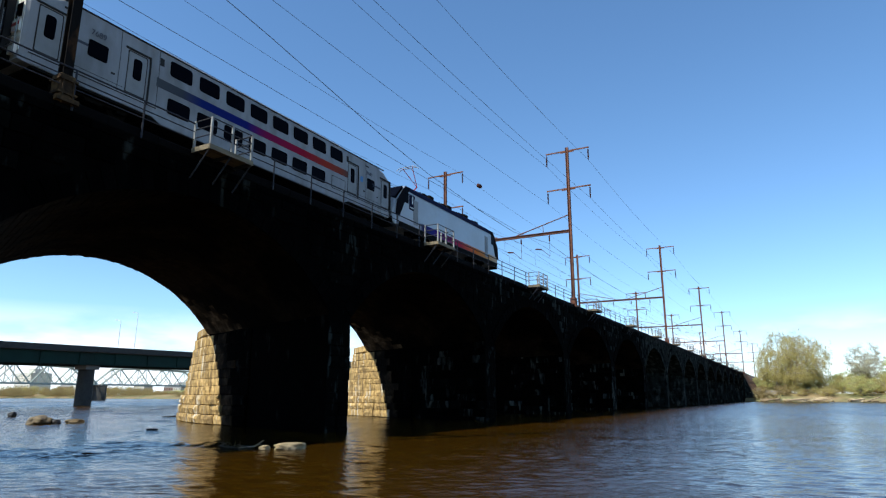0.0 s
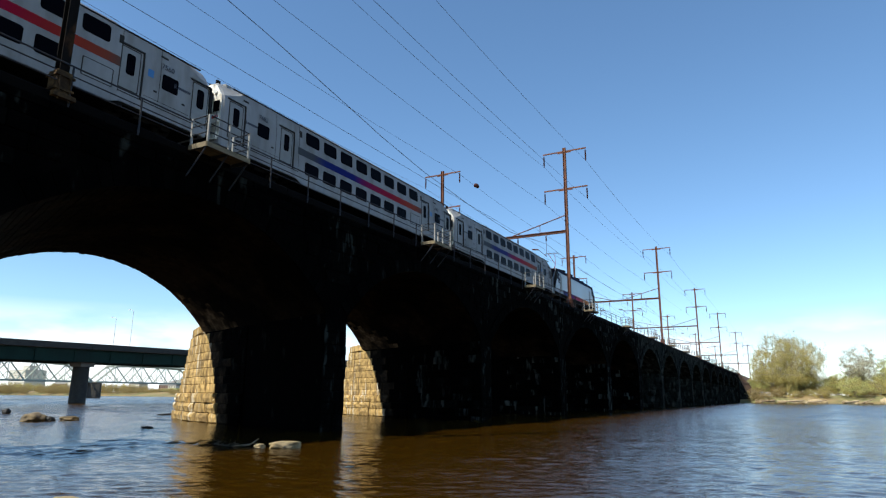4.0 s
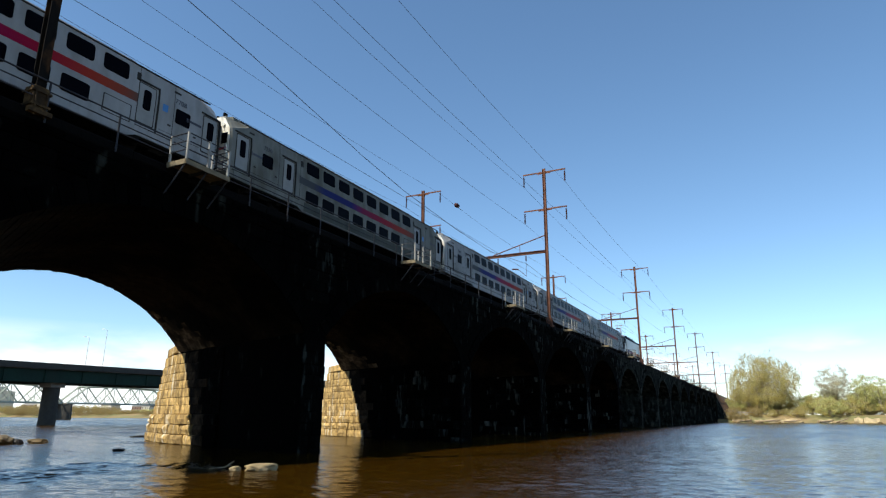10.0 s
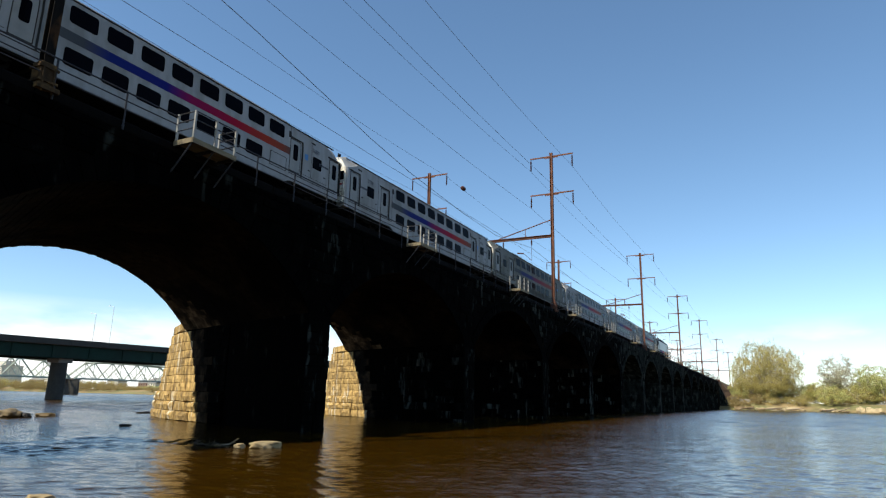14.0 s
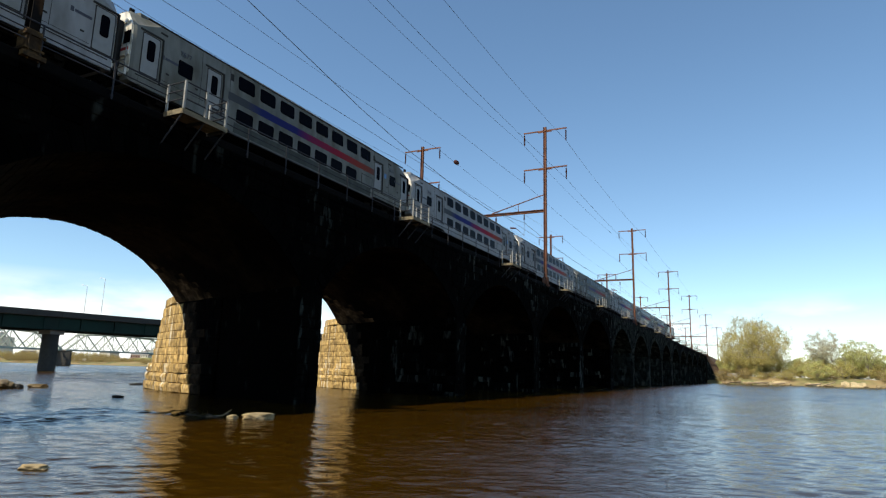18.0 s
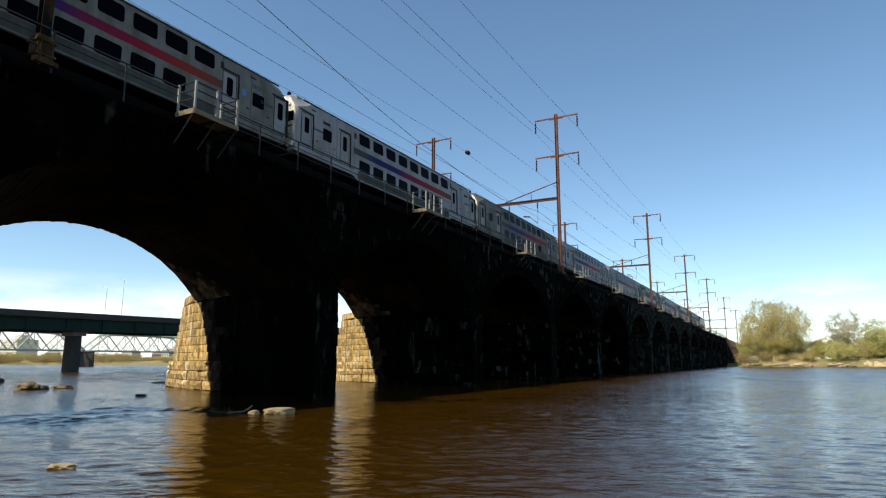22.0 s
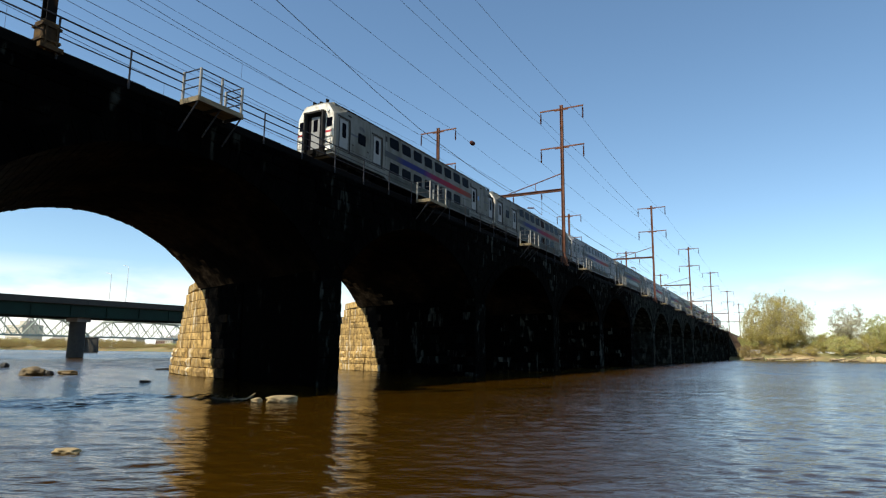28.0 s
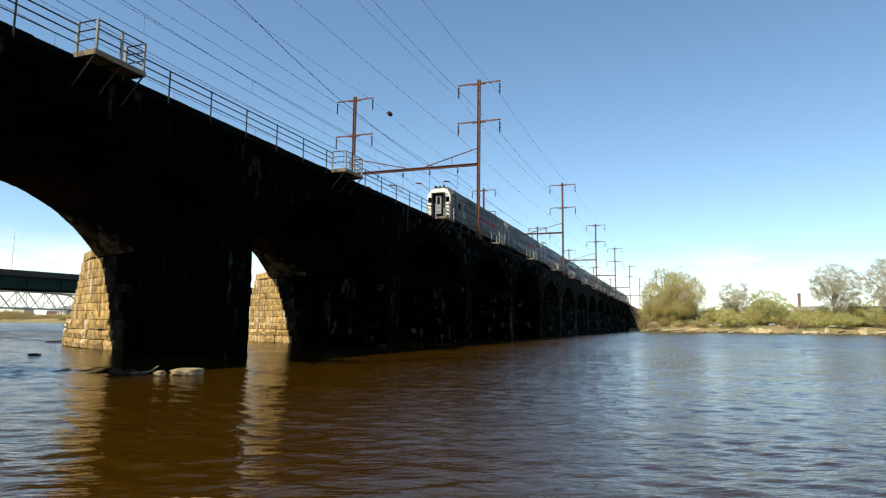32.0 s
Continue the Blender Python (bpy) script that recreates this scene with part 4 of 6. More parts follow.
def make_car(number=None, skin=BODY, blank=False, muddy=False):
    t = thing("passenger_car", ("silver" if skin is BODY else "grimy grey") + " two-level passenger car with blue and red stripe", "train car", "cars of the train")
    y0, y1 = 0.42, CARLEN - 0.42
    b = Build()
    rings = []
    for y, w, top, low in ((y0, 1.46, 4.16, 0.70), (y0 + 0.12, 1.55, 4.28, 0.62), (y0 + 1.5, HALF, 4.34, 0.60), (6.15, HALF, 4.34, 0.60), (6.6, HALF, 4.43, 0.40), (20.3, HALF, 4.43, 0.40), (20.75, HALF, 4.34, 0.60), (y1 - 1.5, HALF, 4.34, 0.60), (y1 - 0.12, 1.55, 4.28, 0.62), (y1, 1.46, 4.16, 0.70)):
        rings.append([(x, y, z) for x, z in body_profile(w, top, low, y < 0.6 or y > CARLEN - 0.6)])
    b.loft(rings)
    part("body", b, skin, t)
    # roof hatches and raised end fairings
    for ya, yb in ((1.0, 6.1), (20.8, 24.9)):
        r = Build()
        r.loft([[(x, y, z) for x, z in ((1.05, 4.1), (0.95, 4.40), (0.5, 4.47), (-0.5, 4.47), (-0.95, 4.40), (-1.05, 4.1))] for y in (ya, yb)])
        part("roof_fairing", r, skin, t, bevel=0.03)
    if muddy:
        plate("lower_panel", 6.75, 20.15, 0.47, 1.03, SKIRT, t, "mud-stained lower side panel", r=0, d=0.006)
    for i in range(8):
        yc = 7.5 + 1.70 * i
        plate("upper_window", yc - 0.63, yc + 0.63, 2.97, 3.78, GLASS, t, "dark tinted upper window", r=0.14, d=0.012)
        if i < 7:
            plate("lower_window", yc - 0.63, yc + 0.63, 1.07, 1.85, GLASS, t, "dark tinted lower window", r=0.12, d=0.012)
    plate("stripe", 6.2, 21.05, 2.14, 2.58, DULLSTRIPE if muddy else STRIPE, t, "blue, magenta and red painted band", r=0, d=0.006)
    frame_ = plate("cabinet_frame", 18.95, 20.35, 1.02, 1.86, GREYTRIM, t, r=0.05, d=0.004)
    plate("cabinet_panel", 19.0, 20.3, 1.06, 1.82, skin, frame_, r=0.05, d=0.014)
    for yc in (1.35, 5.2, 21.08, CARLEN - 1.0):
        plate("door_frame", yc - 0.50, yc + 0.47, 1.20, 3.24, GREYTRIM, t, r=0.06, d=0.010)
        dd = plate("door", yc - 0.46, yc + 0.42, 1.26, 3.18, DOORMAT, t, "pale sliding door", r=0.05, d=0.018)
        plate("door_window", yc - 0.22, yc + 0.20, 1.95, 2.95, GLASS, dd, r=0.12, d=0.026)
        plate("door_jamb", yc + 0.57, yc + 0.62, 1.05, 3.34, GREYTRIM, t, r=0, d=0.075)
        plate("door_hood", yc - 0.62, yc + 0.62, 3.28, 3.36, GREYTRIM, t, r=0, d=0.045)
        plate("step", yc - 0.5, yc + 0.5, 0.66, 1.02, skin, t, r=0, d=0.012)
    for yc in (3.35,) if blank else (3.35, 23.15):
        plate("vestibule_window", yc - 0.44, yc + 0.44, 2.05, 2.82, GLASS, t, r=0.1, d=0.012)
    for yc in (6.42, 20.55):
        plate("side_vent", yc - 0.11, yc + 0.11, 3.25, 3.65, GREYTRIM, t, r=0.03, d=0.012)
    plate("roof_gutter", 1.1, CARLEN - 1.1, 3.99, 4.04, GREYTRIM, t, r=0, d=0.03)
    for ya in (4.35, 6.28, 20.62, 22.6):
        plate("panel_seam", ya - 0.012, ya + 0.012, 1.02, 3.95, GREYTRIM, t, r=0, d=0.004)
    for ya, yb in ((0.7, 6.3), (20.6, 25.2)):
        plate("rub_rail", ya, yb, 1.03, 1.07, GREYTRIM, t, r=0, d=0.02)
    for yc in (2.35, 4.1, 22.4, 23.95):
        plate("vent_cap", yc - 0.09, yc + 0.09, 1.72, 1.80, GREYTRIM, t, r=0.02, d=0.014)
    for ya, yb in ((1.95, 4.6), (21.85, 24.3)):
        plate("panel_seam", ya, yb, 1.34, 1.36, GREYTRIM, t, r=0, d=0.004)
        plate("equipment_door", ya + 0.5, ya + 1.1, 1.05, 1.30, skin, t, r=0.02, d=0.012)
    for yc in (2.0, 22.75):
        plate("vent_slot", yc - 0.2, yc + 0.2, 3.60, 3.70, GREYTRIM, t, r=0.02, d=0.012)
    plate("access_sticker", 21.95, 22.25, 2.35, 2.72, BLUE, t, "small blue square sticker", r=0.02, d=0.006)
    # plain bars for the operator's mark
    for ya in (2.6, 24.0):
        plate("lettering_bar", ya - 0.45, ya + 0.30, 2.42, 2.54, INK, t, r=0, d=0.012)
        plate("lettering_bar", ya - 0.64, ya - 0.5, 2.38, 2.60, INK, t, r=0, d=0.012)
    if number is None:
        for ya in (3.3, 23.55 if blank else 22.95):
            plate("number_bar", ya - 0.36, ya + 0.36, 3.12, 3.30, GREYTRIM, t, r=0, d=0.006)
    else:
        for ya in (3.3, 23.55 if blank else 22.95):
            c = bpy.data.curves.new("number", "FONT")
            c.body, c.size, c.extrude, c.align_x, c.align_y = number, 0.35, 0.004, "CENTER", "CENTER"
            c.materials.append(INK)
            o = new("number", c)
            o.parent = t
            o.matrix_basis = pose(HALF + 0.012, ya, 3.16, 90, 0, 90)
    # ends: bulkhead, diaphragm, end door, corner posts
    for e, s in ((y0, -1), (y1, 1)):
        q = Build()
        rim = ((1.46, 1.05), (1.46, 3.15), (1.42, 3.40), (1.05, 4.0), (0.85, 4.14), (-0.85, 4.14), (-1.05, 4.0), (-1.42, 3.40), (-1.46, 3.15), (-1.46, 1.05))
        q.loft([[(x, e + dy, z) for x, z in rim] for dy in (-0.02, 0.02)])
        en = part("end_wall", q, BODYWHITE, t)
        # flat black plate paints the darkness inside the gangway opening
        q = Build()
        q.box(-0.74, 0.74, e + s * 0.021, e + s * 0.03, 1.1, 3.5)
        rec = part("gangway_shade", q, LOCOBLACK, en)
        for sx in (-1, 1):
            q = Build()
            q.box(sx * 0.80, sx * 0.68, e + s * 0.02, e + s * 0.34, 1.1, 3.5)
            part("diaphragm", q, GREYTRIM, en, bevel=0.02)
            q = Build()
            q.box(sx * 0.90, sx * 1.34, e + s * 0.022, e + s * 0.04, 2.5, 3.12)
            part("end_window", q, GLASS, en)
            q = Build()
            q.box(sx * 0.86, sx * 1.40, e + s * 0.022, e + s * 0.10, 1.85, 2.36)
            pn = part("end_panel", q, BODYWHITE, en, bevel=0.015)
            q = Build()
            q.box(sx * 0.88, sx * 1.38, e + s * 0.10, e + s * 0.106, 2.10, 2.24)
            part("red_bar", q, RED, pn)
            q = Build()
            q.box(sx * 0.92, sx * 1.36, e + s * 0.022, e + s * 0.14, 0.92, 1.34)
            part("step_box", q, BODYWHITE, en)
            q = Build()
            q.tube([(sx * 1.36, e + s * 0.16, 1.0), (sx * 1.36, e + s * 0.16, 2.4)], 0.025, 5)
            q.tube([(sx * 0.82, e + s * 0.18, 1.6), (sx * 1.36, e + s * 0.16, 1.6)], 0.025, 5)
            q.tube([(sx * 0.82, e + s * 0.18, 1.25), (sx * 1.36, e + s * 0.16, 1.25)], 0.025, 5)
            part("grab_rail", q, STEEL, en)
            q = Build()
            q.tube([(sx * 1.0, e + s * 0.02, 3.62), (sx * 1.0, e + s * 0.09, 3.62)], 0.11, 10)
            part("marker_lamp", q, LAMPWHITE, en)
        q = Build()
        q.box(-0.8, 0.8, e + s * 0.02, e + s * 0.34, 3.5, 3.62)
        part("diaphragm_top", q, GREYTRIM, en)
        q = Build()
        q.box(-0.34, 0.34, e + s * 0.031, e + s * 0.05, 1.15, 3.3)
        d = part("end_door", q, DOORMAT, en)
        q = Build()
        q.box(-0.17, 0.17, e + s * 0.05, e + s * 0.06, 2.3, 3.1)
        part("pane", q, GLASS, d)
        q = Build()
        q.box(-0.9, 0.9, e - 0.12, e + 0.12, 0.6, 1.1)
        q.box(-0.16, 0.16, min(e, e + s * 0.42), max(e, e + s * 0.42), 0.72, 0.98)
        for sx in (-0.5, 0.35):
            q.tube([(sx, e + s * 0.1, 0.9), (sx, e + s * 0.25, 0.5), (sx, e + s * 0.4, 0.8)], 0.035, 5)
        part("coupler", q, BLACK, t)
        for hx, hh in ((-0.62, 0.30), (-0.5, 0.22), (-0.2, 0.17), (-0.05, 0.24), (0.1, 0.16), (0.45, 0.34)):
            q = Build()
            q.box(hx - 0.05, hx + 0.05, e - s * 0.5 - 0.12, e - s * 0.5 + 0.12, 4.3, 4.32 + hh)
            part("roof_aerial", q, BLACK, t)
    for ya, yb in ((0.9, 6.1), (20.9, 25.0)):
        q = Build()
        q.box(-1.52, 1.52, ya, yb, 0.5, 0.595)
        part("underframe", q, BLACK, t)
    q = Build()
    q.box(-1.5, 1.5, 6.65, 20.25, 0.34, 0.395)
    part("belly", q, BLACK, t)
    for ya, yb in ((5.95, 6.8), (20.1, 20.95)):
        q = Build()
        q.box(-1.53, 1.53, ya, yb, 0.33, 0.585)
        part("belly_end", q, BLACK, t)
    bogie(t, 3.7)
    bogie(t, CARLEN - 3.7)
    return t


def make_loco():
    t = thing("electric_locomotive", "white electric locomotive with black cab and raised pantograph", "locomotive")
    L = 19.4
    b = Build()
    rings = []
    for y, w, top, low, k in ((0.45, 1.2, 2.2, 0.75, 0), (0.6, 1.38, 2.6, 0.55, 0), (1.7, 1.48, 3.78, 0.5, 0), (2.3, 1.5, 3.95, 0.5, 0), (L - 2.3, 1.5, 3.95, 0.5, 0), (L - 1.7, 1.48, 3.78, 0.5, 0), (L - 0.6, 1.38, 2.6, 0.55, 0), (L - 0.45, 1.2, 2.2, 0.75, 0)):
        prof = [(w, low), (w, top - 0.62), (w * 0.9, top - 0.22), (w * 0.7, top), (-w * 0.7, top), (-w * 0.9, top - 0.22), (-w, top - 0.62), (-w, low)]
        rings.append([(x, y, z) for x, z in prof])
    b.loft(rings)
    part("body", b, LOCOWHITE, t, bevel=0.04)
    for e, s in ((0, 1), (L, -1)):
        # black cab band with raked screen
        for sx in (-1, 1):
            q = Build()
            q.add([(sx * 1.515, e + s * y, z) for y, z in ((0.75, 2.35), (1.55, 3.45), (1.85, 3.70), (2.45, 3.74), (1.65, 2.3), (1.05, 1.2), (0.62, 1.2))] + [(sx * 1.44, e + s * y, z) for y, z in ((0.75, 2.35), (1.55, 3.45), (1.85, 3.70), (2.45, 3.74), (1.65, 2.3), (1.05, 1.2), (0.62, 1.2))], [tuple(range(7)), tuple(range(13, 6, -1))] + [(i, (i + 1) % 7, 7 + (i + 1) % 7, 7 + i) for i in range(7)])
            part("cab_band", q, LOCOBLACK, t, "black painted cab side")
        q = Build()
        q.add([(x, e + s * y, z) for x in (-1.32, 1.32) for y, z in ((0.62, 2.62), (1.62, 3.74), (1.75, 3.6), (0.8, 2.5))], [(0, 1, 2, 3), (7, 6, 5, 4), (0, 4, 5, 1), (1, 5, 6, 2), (2, 6, 7, 3), (3, 7, 4, 0)])
        part("windscreen", q, GLASS, t)
        q = Build()
        q.box(-1.25, 1.25, min(e + s * 0.35, e + s * 0.7), max(e + s * 0.35, e + s * 0.7), 0.35, 1.1)
        part("buffer_beam", q, BLACK, t, bevel=0.03)
        for sx in (-1.505, 1.505):
            q = Build()
            q.box(sx - 0.02, sx + 0.02, min(e + s * 1.75, e + s * 2.25), max(e + s * 1.75, e + s * 2.25), 2.45, 3.25)
            part("cab_side_window", q, GLASS, t)
        for sx in (-1.5, 1.5):
            q = Build()
            q.box(sx - 0.025, sx + 0.025, min(e + s * 3.0, e + s * 3.65), max(e + s * 3.0, e + s * 3.65), 1.0, 2.95)
            part("cab_door", q, DOORMAT, t)
        for sx in (-0.9, 0.9):
            q = Build()
            q.tube([(sx, e + s * 0.55, 1.35), (sx, e + s * 0.42, 1.35)], 0.13, 10)
            part("headlight", q, LAMPWHITE, t)
    for sx in (-1.5, 1.5):
        q = Build()
        q.box(sx - 0.012, sx + 0.012, 0.9, L - 0.9, 0.82, 1.36)
        part("stripe", q, LSTRIPE, t, "navy, red and orange painted band")
        q = Build()
        q.box(sx - 0.03, sx + 0.03, 1.0, L - 1.0, 0.36, 0.80)
        part("skirt", q, BLACK, t)
        k = sx / 1.5
        q = Build()
        q.add([(k * x, y, z) for y in (2.4, L - 2.2) for x, z in ((1.52, 3.42), (1.38, 3.80), (1.08, 4.02), (1.0, 3.9), (1.3, 3.7), (1.42, 3.44))], [(0, 1, 2, 3, 4, 5), (11, 10, 9, 8, 7, 6)] + [(i, 6 + i, 6 + (i + 1) % 6, (i + 1) % 6) for i in range(6)])
        part("roof_edge", q, NAVY, t, "dark roof edge")
        q = Build()
        q.box(sx - 0.016, sx + 0.016, 2.35, 3.15, 2.05, 3.25)
        pn = part("logo_panel", q, NAVY, t)
        q = Build()
        q.box(sx - 0.02, sx + 0.02, 2.75, 2.9, 2.55, 3.15)
        part("logo_bar", q, LAMPWHITE, pn)
        q = Build()
        q.box(sx - 0.02, sx + 0.02, 2.5, 3.0, 2.2, 2.28)
        part("logo_bar", q, LAMPWHITE, pn)
    # roof equipment
    q = Build()
    q.box(-1.1, 1.1, 2.6, L - 2.6, 3.9, 4.0)
    part("roof_deck", q, LOCOBLACK, t)
    for i in range(11):
        q = Build()
        y = 4.6 + 1.05 * i
        hgt = 0.16 + 0.12 * ((i * 7) % 3)
        q.box(-0.8, 0.95, y - 0.36, y + 0.36, 3.98, 3.98 + hgt)
        q.tube([(0.8, y + 0.5, 3.98), (0.8, y + 0.5, 4.3)], 0.07, 7, 0.05)
        part("roof_equipment", q, BLACK, t)
    q = Build()
    q.box(-0.6, 0.6, 4.7, 6.0, 4.0, 4.3)
    base = part("pantograph_base", q, RED, t)
    q = Build()
    q.tube([(0, 5.0, 4.25), (0, 5.9, 5.1)], 0.05, 6)
    for s in (-1, 1):
        q.tube([(0, 5.9, 5.1), (s * 0.45, 4.4, 6.28)], 0.03, 5)
    part("pantograph_arm", q, RED, base)
    q = Build()
    for y in (4.25, 4.6):
        q.tube([(-0.95, y, 6.14), (-0.7, y, 6.29), (0.7, y, 6.29), (0.95, y, 6.14)], 0.03, 5)
    q.tube([(0, 4.25, 6.27), (0, 4.6, 6.27)], 0.025, 5)
    part("pantograph_head", q, STEEL, base)
    bogie(t, 4.6)
    bogie(t, L - 4.6)
    return t


# distance of the joint between locomotive and first car along the track, by the clock
JOINT = ((0.0, 36.6), (3.0, 63.4), (6.0, 90.2), (9.0, 117.1), (13.0, 153.0), (16.0, 180.0), (19.0, 207.1), (21.0, 225.3), (23.0, 243.4), (25.0, 261.8), (28.0, 289.4), (30.0, 308.1), (32.0, 326.8))
NUMBERS = ("7689", "7682", "7560", "7270", "7708", "7650", "7677", None, "7670", "7056")
loco = make_loco()
plain_car = None
cars = []
for i, nb in enumerate(NUMBERS):
    if nb is None and plain_car is not None:
        c = copy_thing(plain_car, pose(0, 0, 0))
    else:
        c = make_car(nb, GRIMY if i in (3, 6, 8, 9) else BODY, i in (3, 7, 9), i in (3, 6, 7, 8, 9))
        if nb is None:
            plain_car = c
    cars.append(c)


def motions():
    # the whole surface drifts downstream, along the piers
    walk(water, [(t, pose(0.32 * (t - 16.0), -0.11 * (t - 16.0), 0)) for t in (0.0, 8.0, 16.0, 24.0, 32.0)])
    walk(loco, [(t, pose(TRACKS[0], y, RAILZ)) for t, y in JOINT])
    for i, c in enumerate(cars):
        walk(c, [(t, pose(TRACKS[0], y - CARLEN * (i + 1), RAILZ)) for t, y in JOINT])


# ---- the road bridge and the truss bridge upstream ----
def highway():
    t = thing("road_bridge", "green steel girder road bridge with concrete parapet and piers", "bridge")
    x0, x1 = -130.0, -145.0
    grade = 0.012

    def z(y, base):
        return base + grade * (y - 60)
    ys = [-260, -160, -60, 23.0, 83.2, 143.4, 204, 264, 324, 345, 420]

    def slab(name, xa, xb, lo, hi, mat, label=""):
        for ya, yb in zip(ys, ys[1:]):
            b = Build()
            b.loft([[(xa, y, z(y, lo)), (xb, y, z(y, lo)), (xb, y, z(y, hi)), (xa, y, z(y, hi))] for y in (ya + 0.03, yb - 0.03)])
            part(name, b, mat, t, label)
    slab("deck_slab", x0 - 0.3, x1 + 0.3, 10.7, 11.0, CONCRETE)
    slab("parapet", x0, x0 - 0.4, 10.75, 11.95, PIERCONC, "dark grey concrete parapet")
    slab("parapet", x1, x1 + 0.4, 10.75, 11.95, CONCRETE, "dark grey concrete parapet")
    for xg in (x0 - 0.9, x0 - 5.2, x0 - 9.6, x1 + 0.9):
        slab("girder", xg - 0.02, xg + 0.02, 8.2, 10.68, GIRDER, "dark green plate girder")
        slab("girder_flange", xg - 0.3, xg + 0.3, 8.1, 8.2, GIRDER)
        slab("girder_flange", xg - 0.3, xg + 0.3, 10.6, 10.69, GIRDER)
    for i, y in enumerate(range(-240, 400, 8)):
        b = Build()
        b.box(x0 - 0.88, x0 - 0.66, y - 0.05, y + 0.05, z(y, 8.2), z(y, 10.6))
        part("stiffener", b, GIRDER, t)
    for y in ys[2:-1]:
        for xc in (x0 - 4.0,):
            # pier shafts have their shade put into the colour, unlike the caps
            b = Build()
            b.loft([[(xc + px * k, y + 0.6 + py * k, zz) for px, py in [(1.95 * math.cos(q * math.pi / 10), 1.5 * math.sin(q * math.pi / 10)) for q in range(20)]] for zz, k in ((-3, 1.03), (1, 1.0), (z(y, 7.2), 0.97))])
            p = part("pier", b, PIERCONC, t, "shade-dark concrete pier")
            b = Build()
            b.box(xc - 1.9, xc + 2.1, y - 0.9, y + 2.1, z(y, 7.2), z(y, 8.08))
            part("cap", b, CONCRETE, p)
    for y, hgt in ((92.2, 9.0), (88.2, 6.9)):
        b = Build()
        zz = z(y, 11.0)
        b.tube([(x0 - 0.7, y, zz), (x0 - 0.7, y, zz + hgt)], 0.075, 6, 0.05)
        b.tube([(x0 - 0.7, y, zz + hgt), (x0 - 2.0, y, zz + hgt + 0.3)], 0.04, 5)
        b.box(x0 - 2.5, x0 - 1.9, y - 0.12, y + 0.12, zz + hgt + 0.24, zz + hgt + 0.36)
        tagged(part("street_lamp", b, LAMPSTEEL), "slim grey street lamp on the road bridge", "street lamp", "lamps on the road bridge")


highway()


def truss_span(y0, y1):
    t = thing("truss_bridge_span", "pale green steel truss span on stone piers", "bridge", "spans of the truss bridge")
    lo, run = 7.5, y1 - y0
    peaks = [(0.0, 0.0), (0.15, 7.9), (0.385, 8.5), (0.615, 8.5), (0.85, 7.9), (1.0, 0.0)]
    for x in (-300.0, -307.0):
        top = [Vector((x, y0 + run * k, lo + h)) for k, h in peaks]
        foot = [Vector((x, y0 + run * k, lo)) for k in (0.265, 0.5, 0.735)]
        b = Build()
        b.box(x - 0.2, x + 0.2, y0, y1, lo - 0.35, lo + 0.35)
        part("bottom_chord", b, TRUSS, t)
        for p, q in zip(top, top[1:]):
            b = Build()
            b.tube([p, q], 0.5, 4)
            part("top_chord", b, TRUSS, t)
        for p in top[1:5]:
            b = Build()
            b.tube([Vector((x, p.y, lo)), p], 0.22, 4)
            part("upright", b, TRUSS, t)
        # braces zigzag between the four peaks and three feet, with short struts under their middles
        for p, q in ((top[1], foot[0]), (top[2], foot[0]), (top[2], foot[1]), (top[3], foot[1]), (top[3], foot[2]), (top[4], foot[2]), (top[1], top[0]), (top[4], top[5])):
            if q not in (top[0], top[5]):
                b = Build()
                b.tube([p, q], 0.34, 4)
                part("diagonal", b, TRUSS, t)
            m = (p + q) / 2
            b = Build()
            b.tube([m, Vector((x, p.y, lo))], 0.17, 4)
            part("sub_strut", b, TRUSS, t)
    for k, h in peaks[1:5]:
        b = Build()
        b.tube([(-300, y0 + run * k, lo + h), (-307, y0 + run * k, lo + h)], 0.15, 4)
        part("cross_strut", b, TRUSS, t)
    b = Build()
    b.box(-306.8, -300.2, y0, y1, lo - 0.3, lo + 0.1)
    part("road_deck", b, CONCRETE, t)
    return t


for k in range(-2, 4):
    truss_span(130.5 + 65.5 * k, 130.5 + 65.5 * k + 63.5)
for k in range(-2, 5):
    b = Build()
    y = 129.5 + 65.5 * k
    b.loft([[(-297 + 0.0, y - 2 * w, z), (-295, y, z), (-297, y + 2 * w, z), (-310, y + 2 * w, z), (-312, y, z), (-310, y - 2 * w, z)] for z, w in ((-3, 1.2), (6.6, 1.0), (6.7, 1.15), (7.15, 1.15))])
    tagged(part("truss_pier", b, PIERCONC), "dark stone pier under the truss bridge", "pier", "piers of the truss bridge")


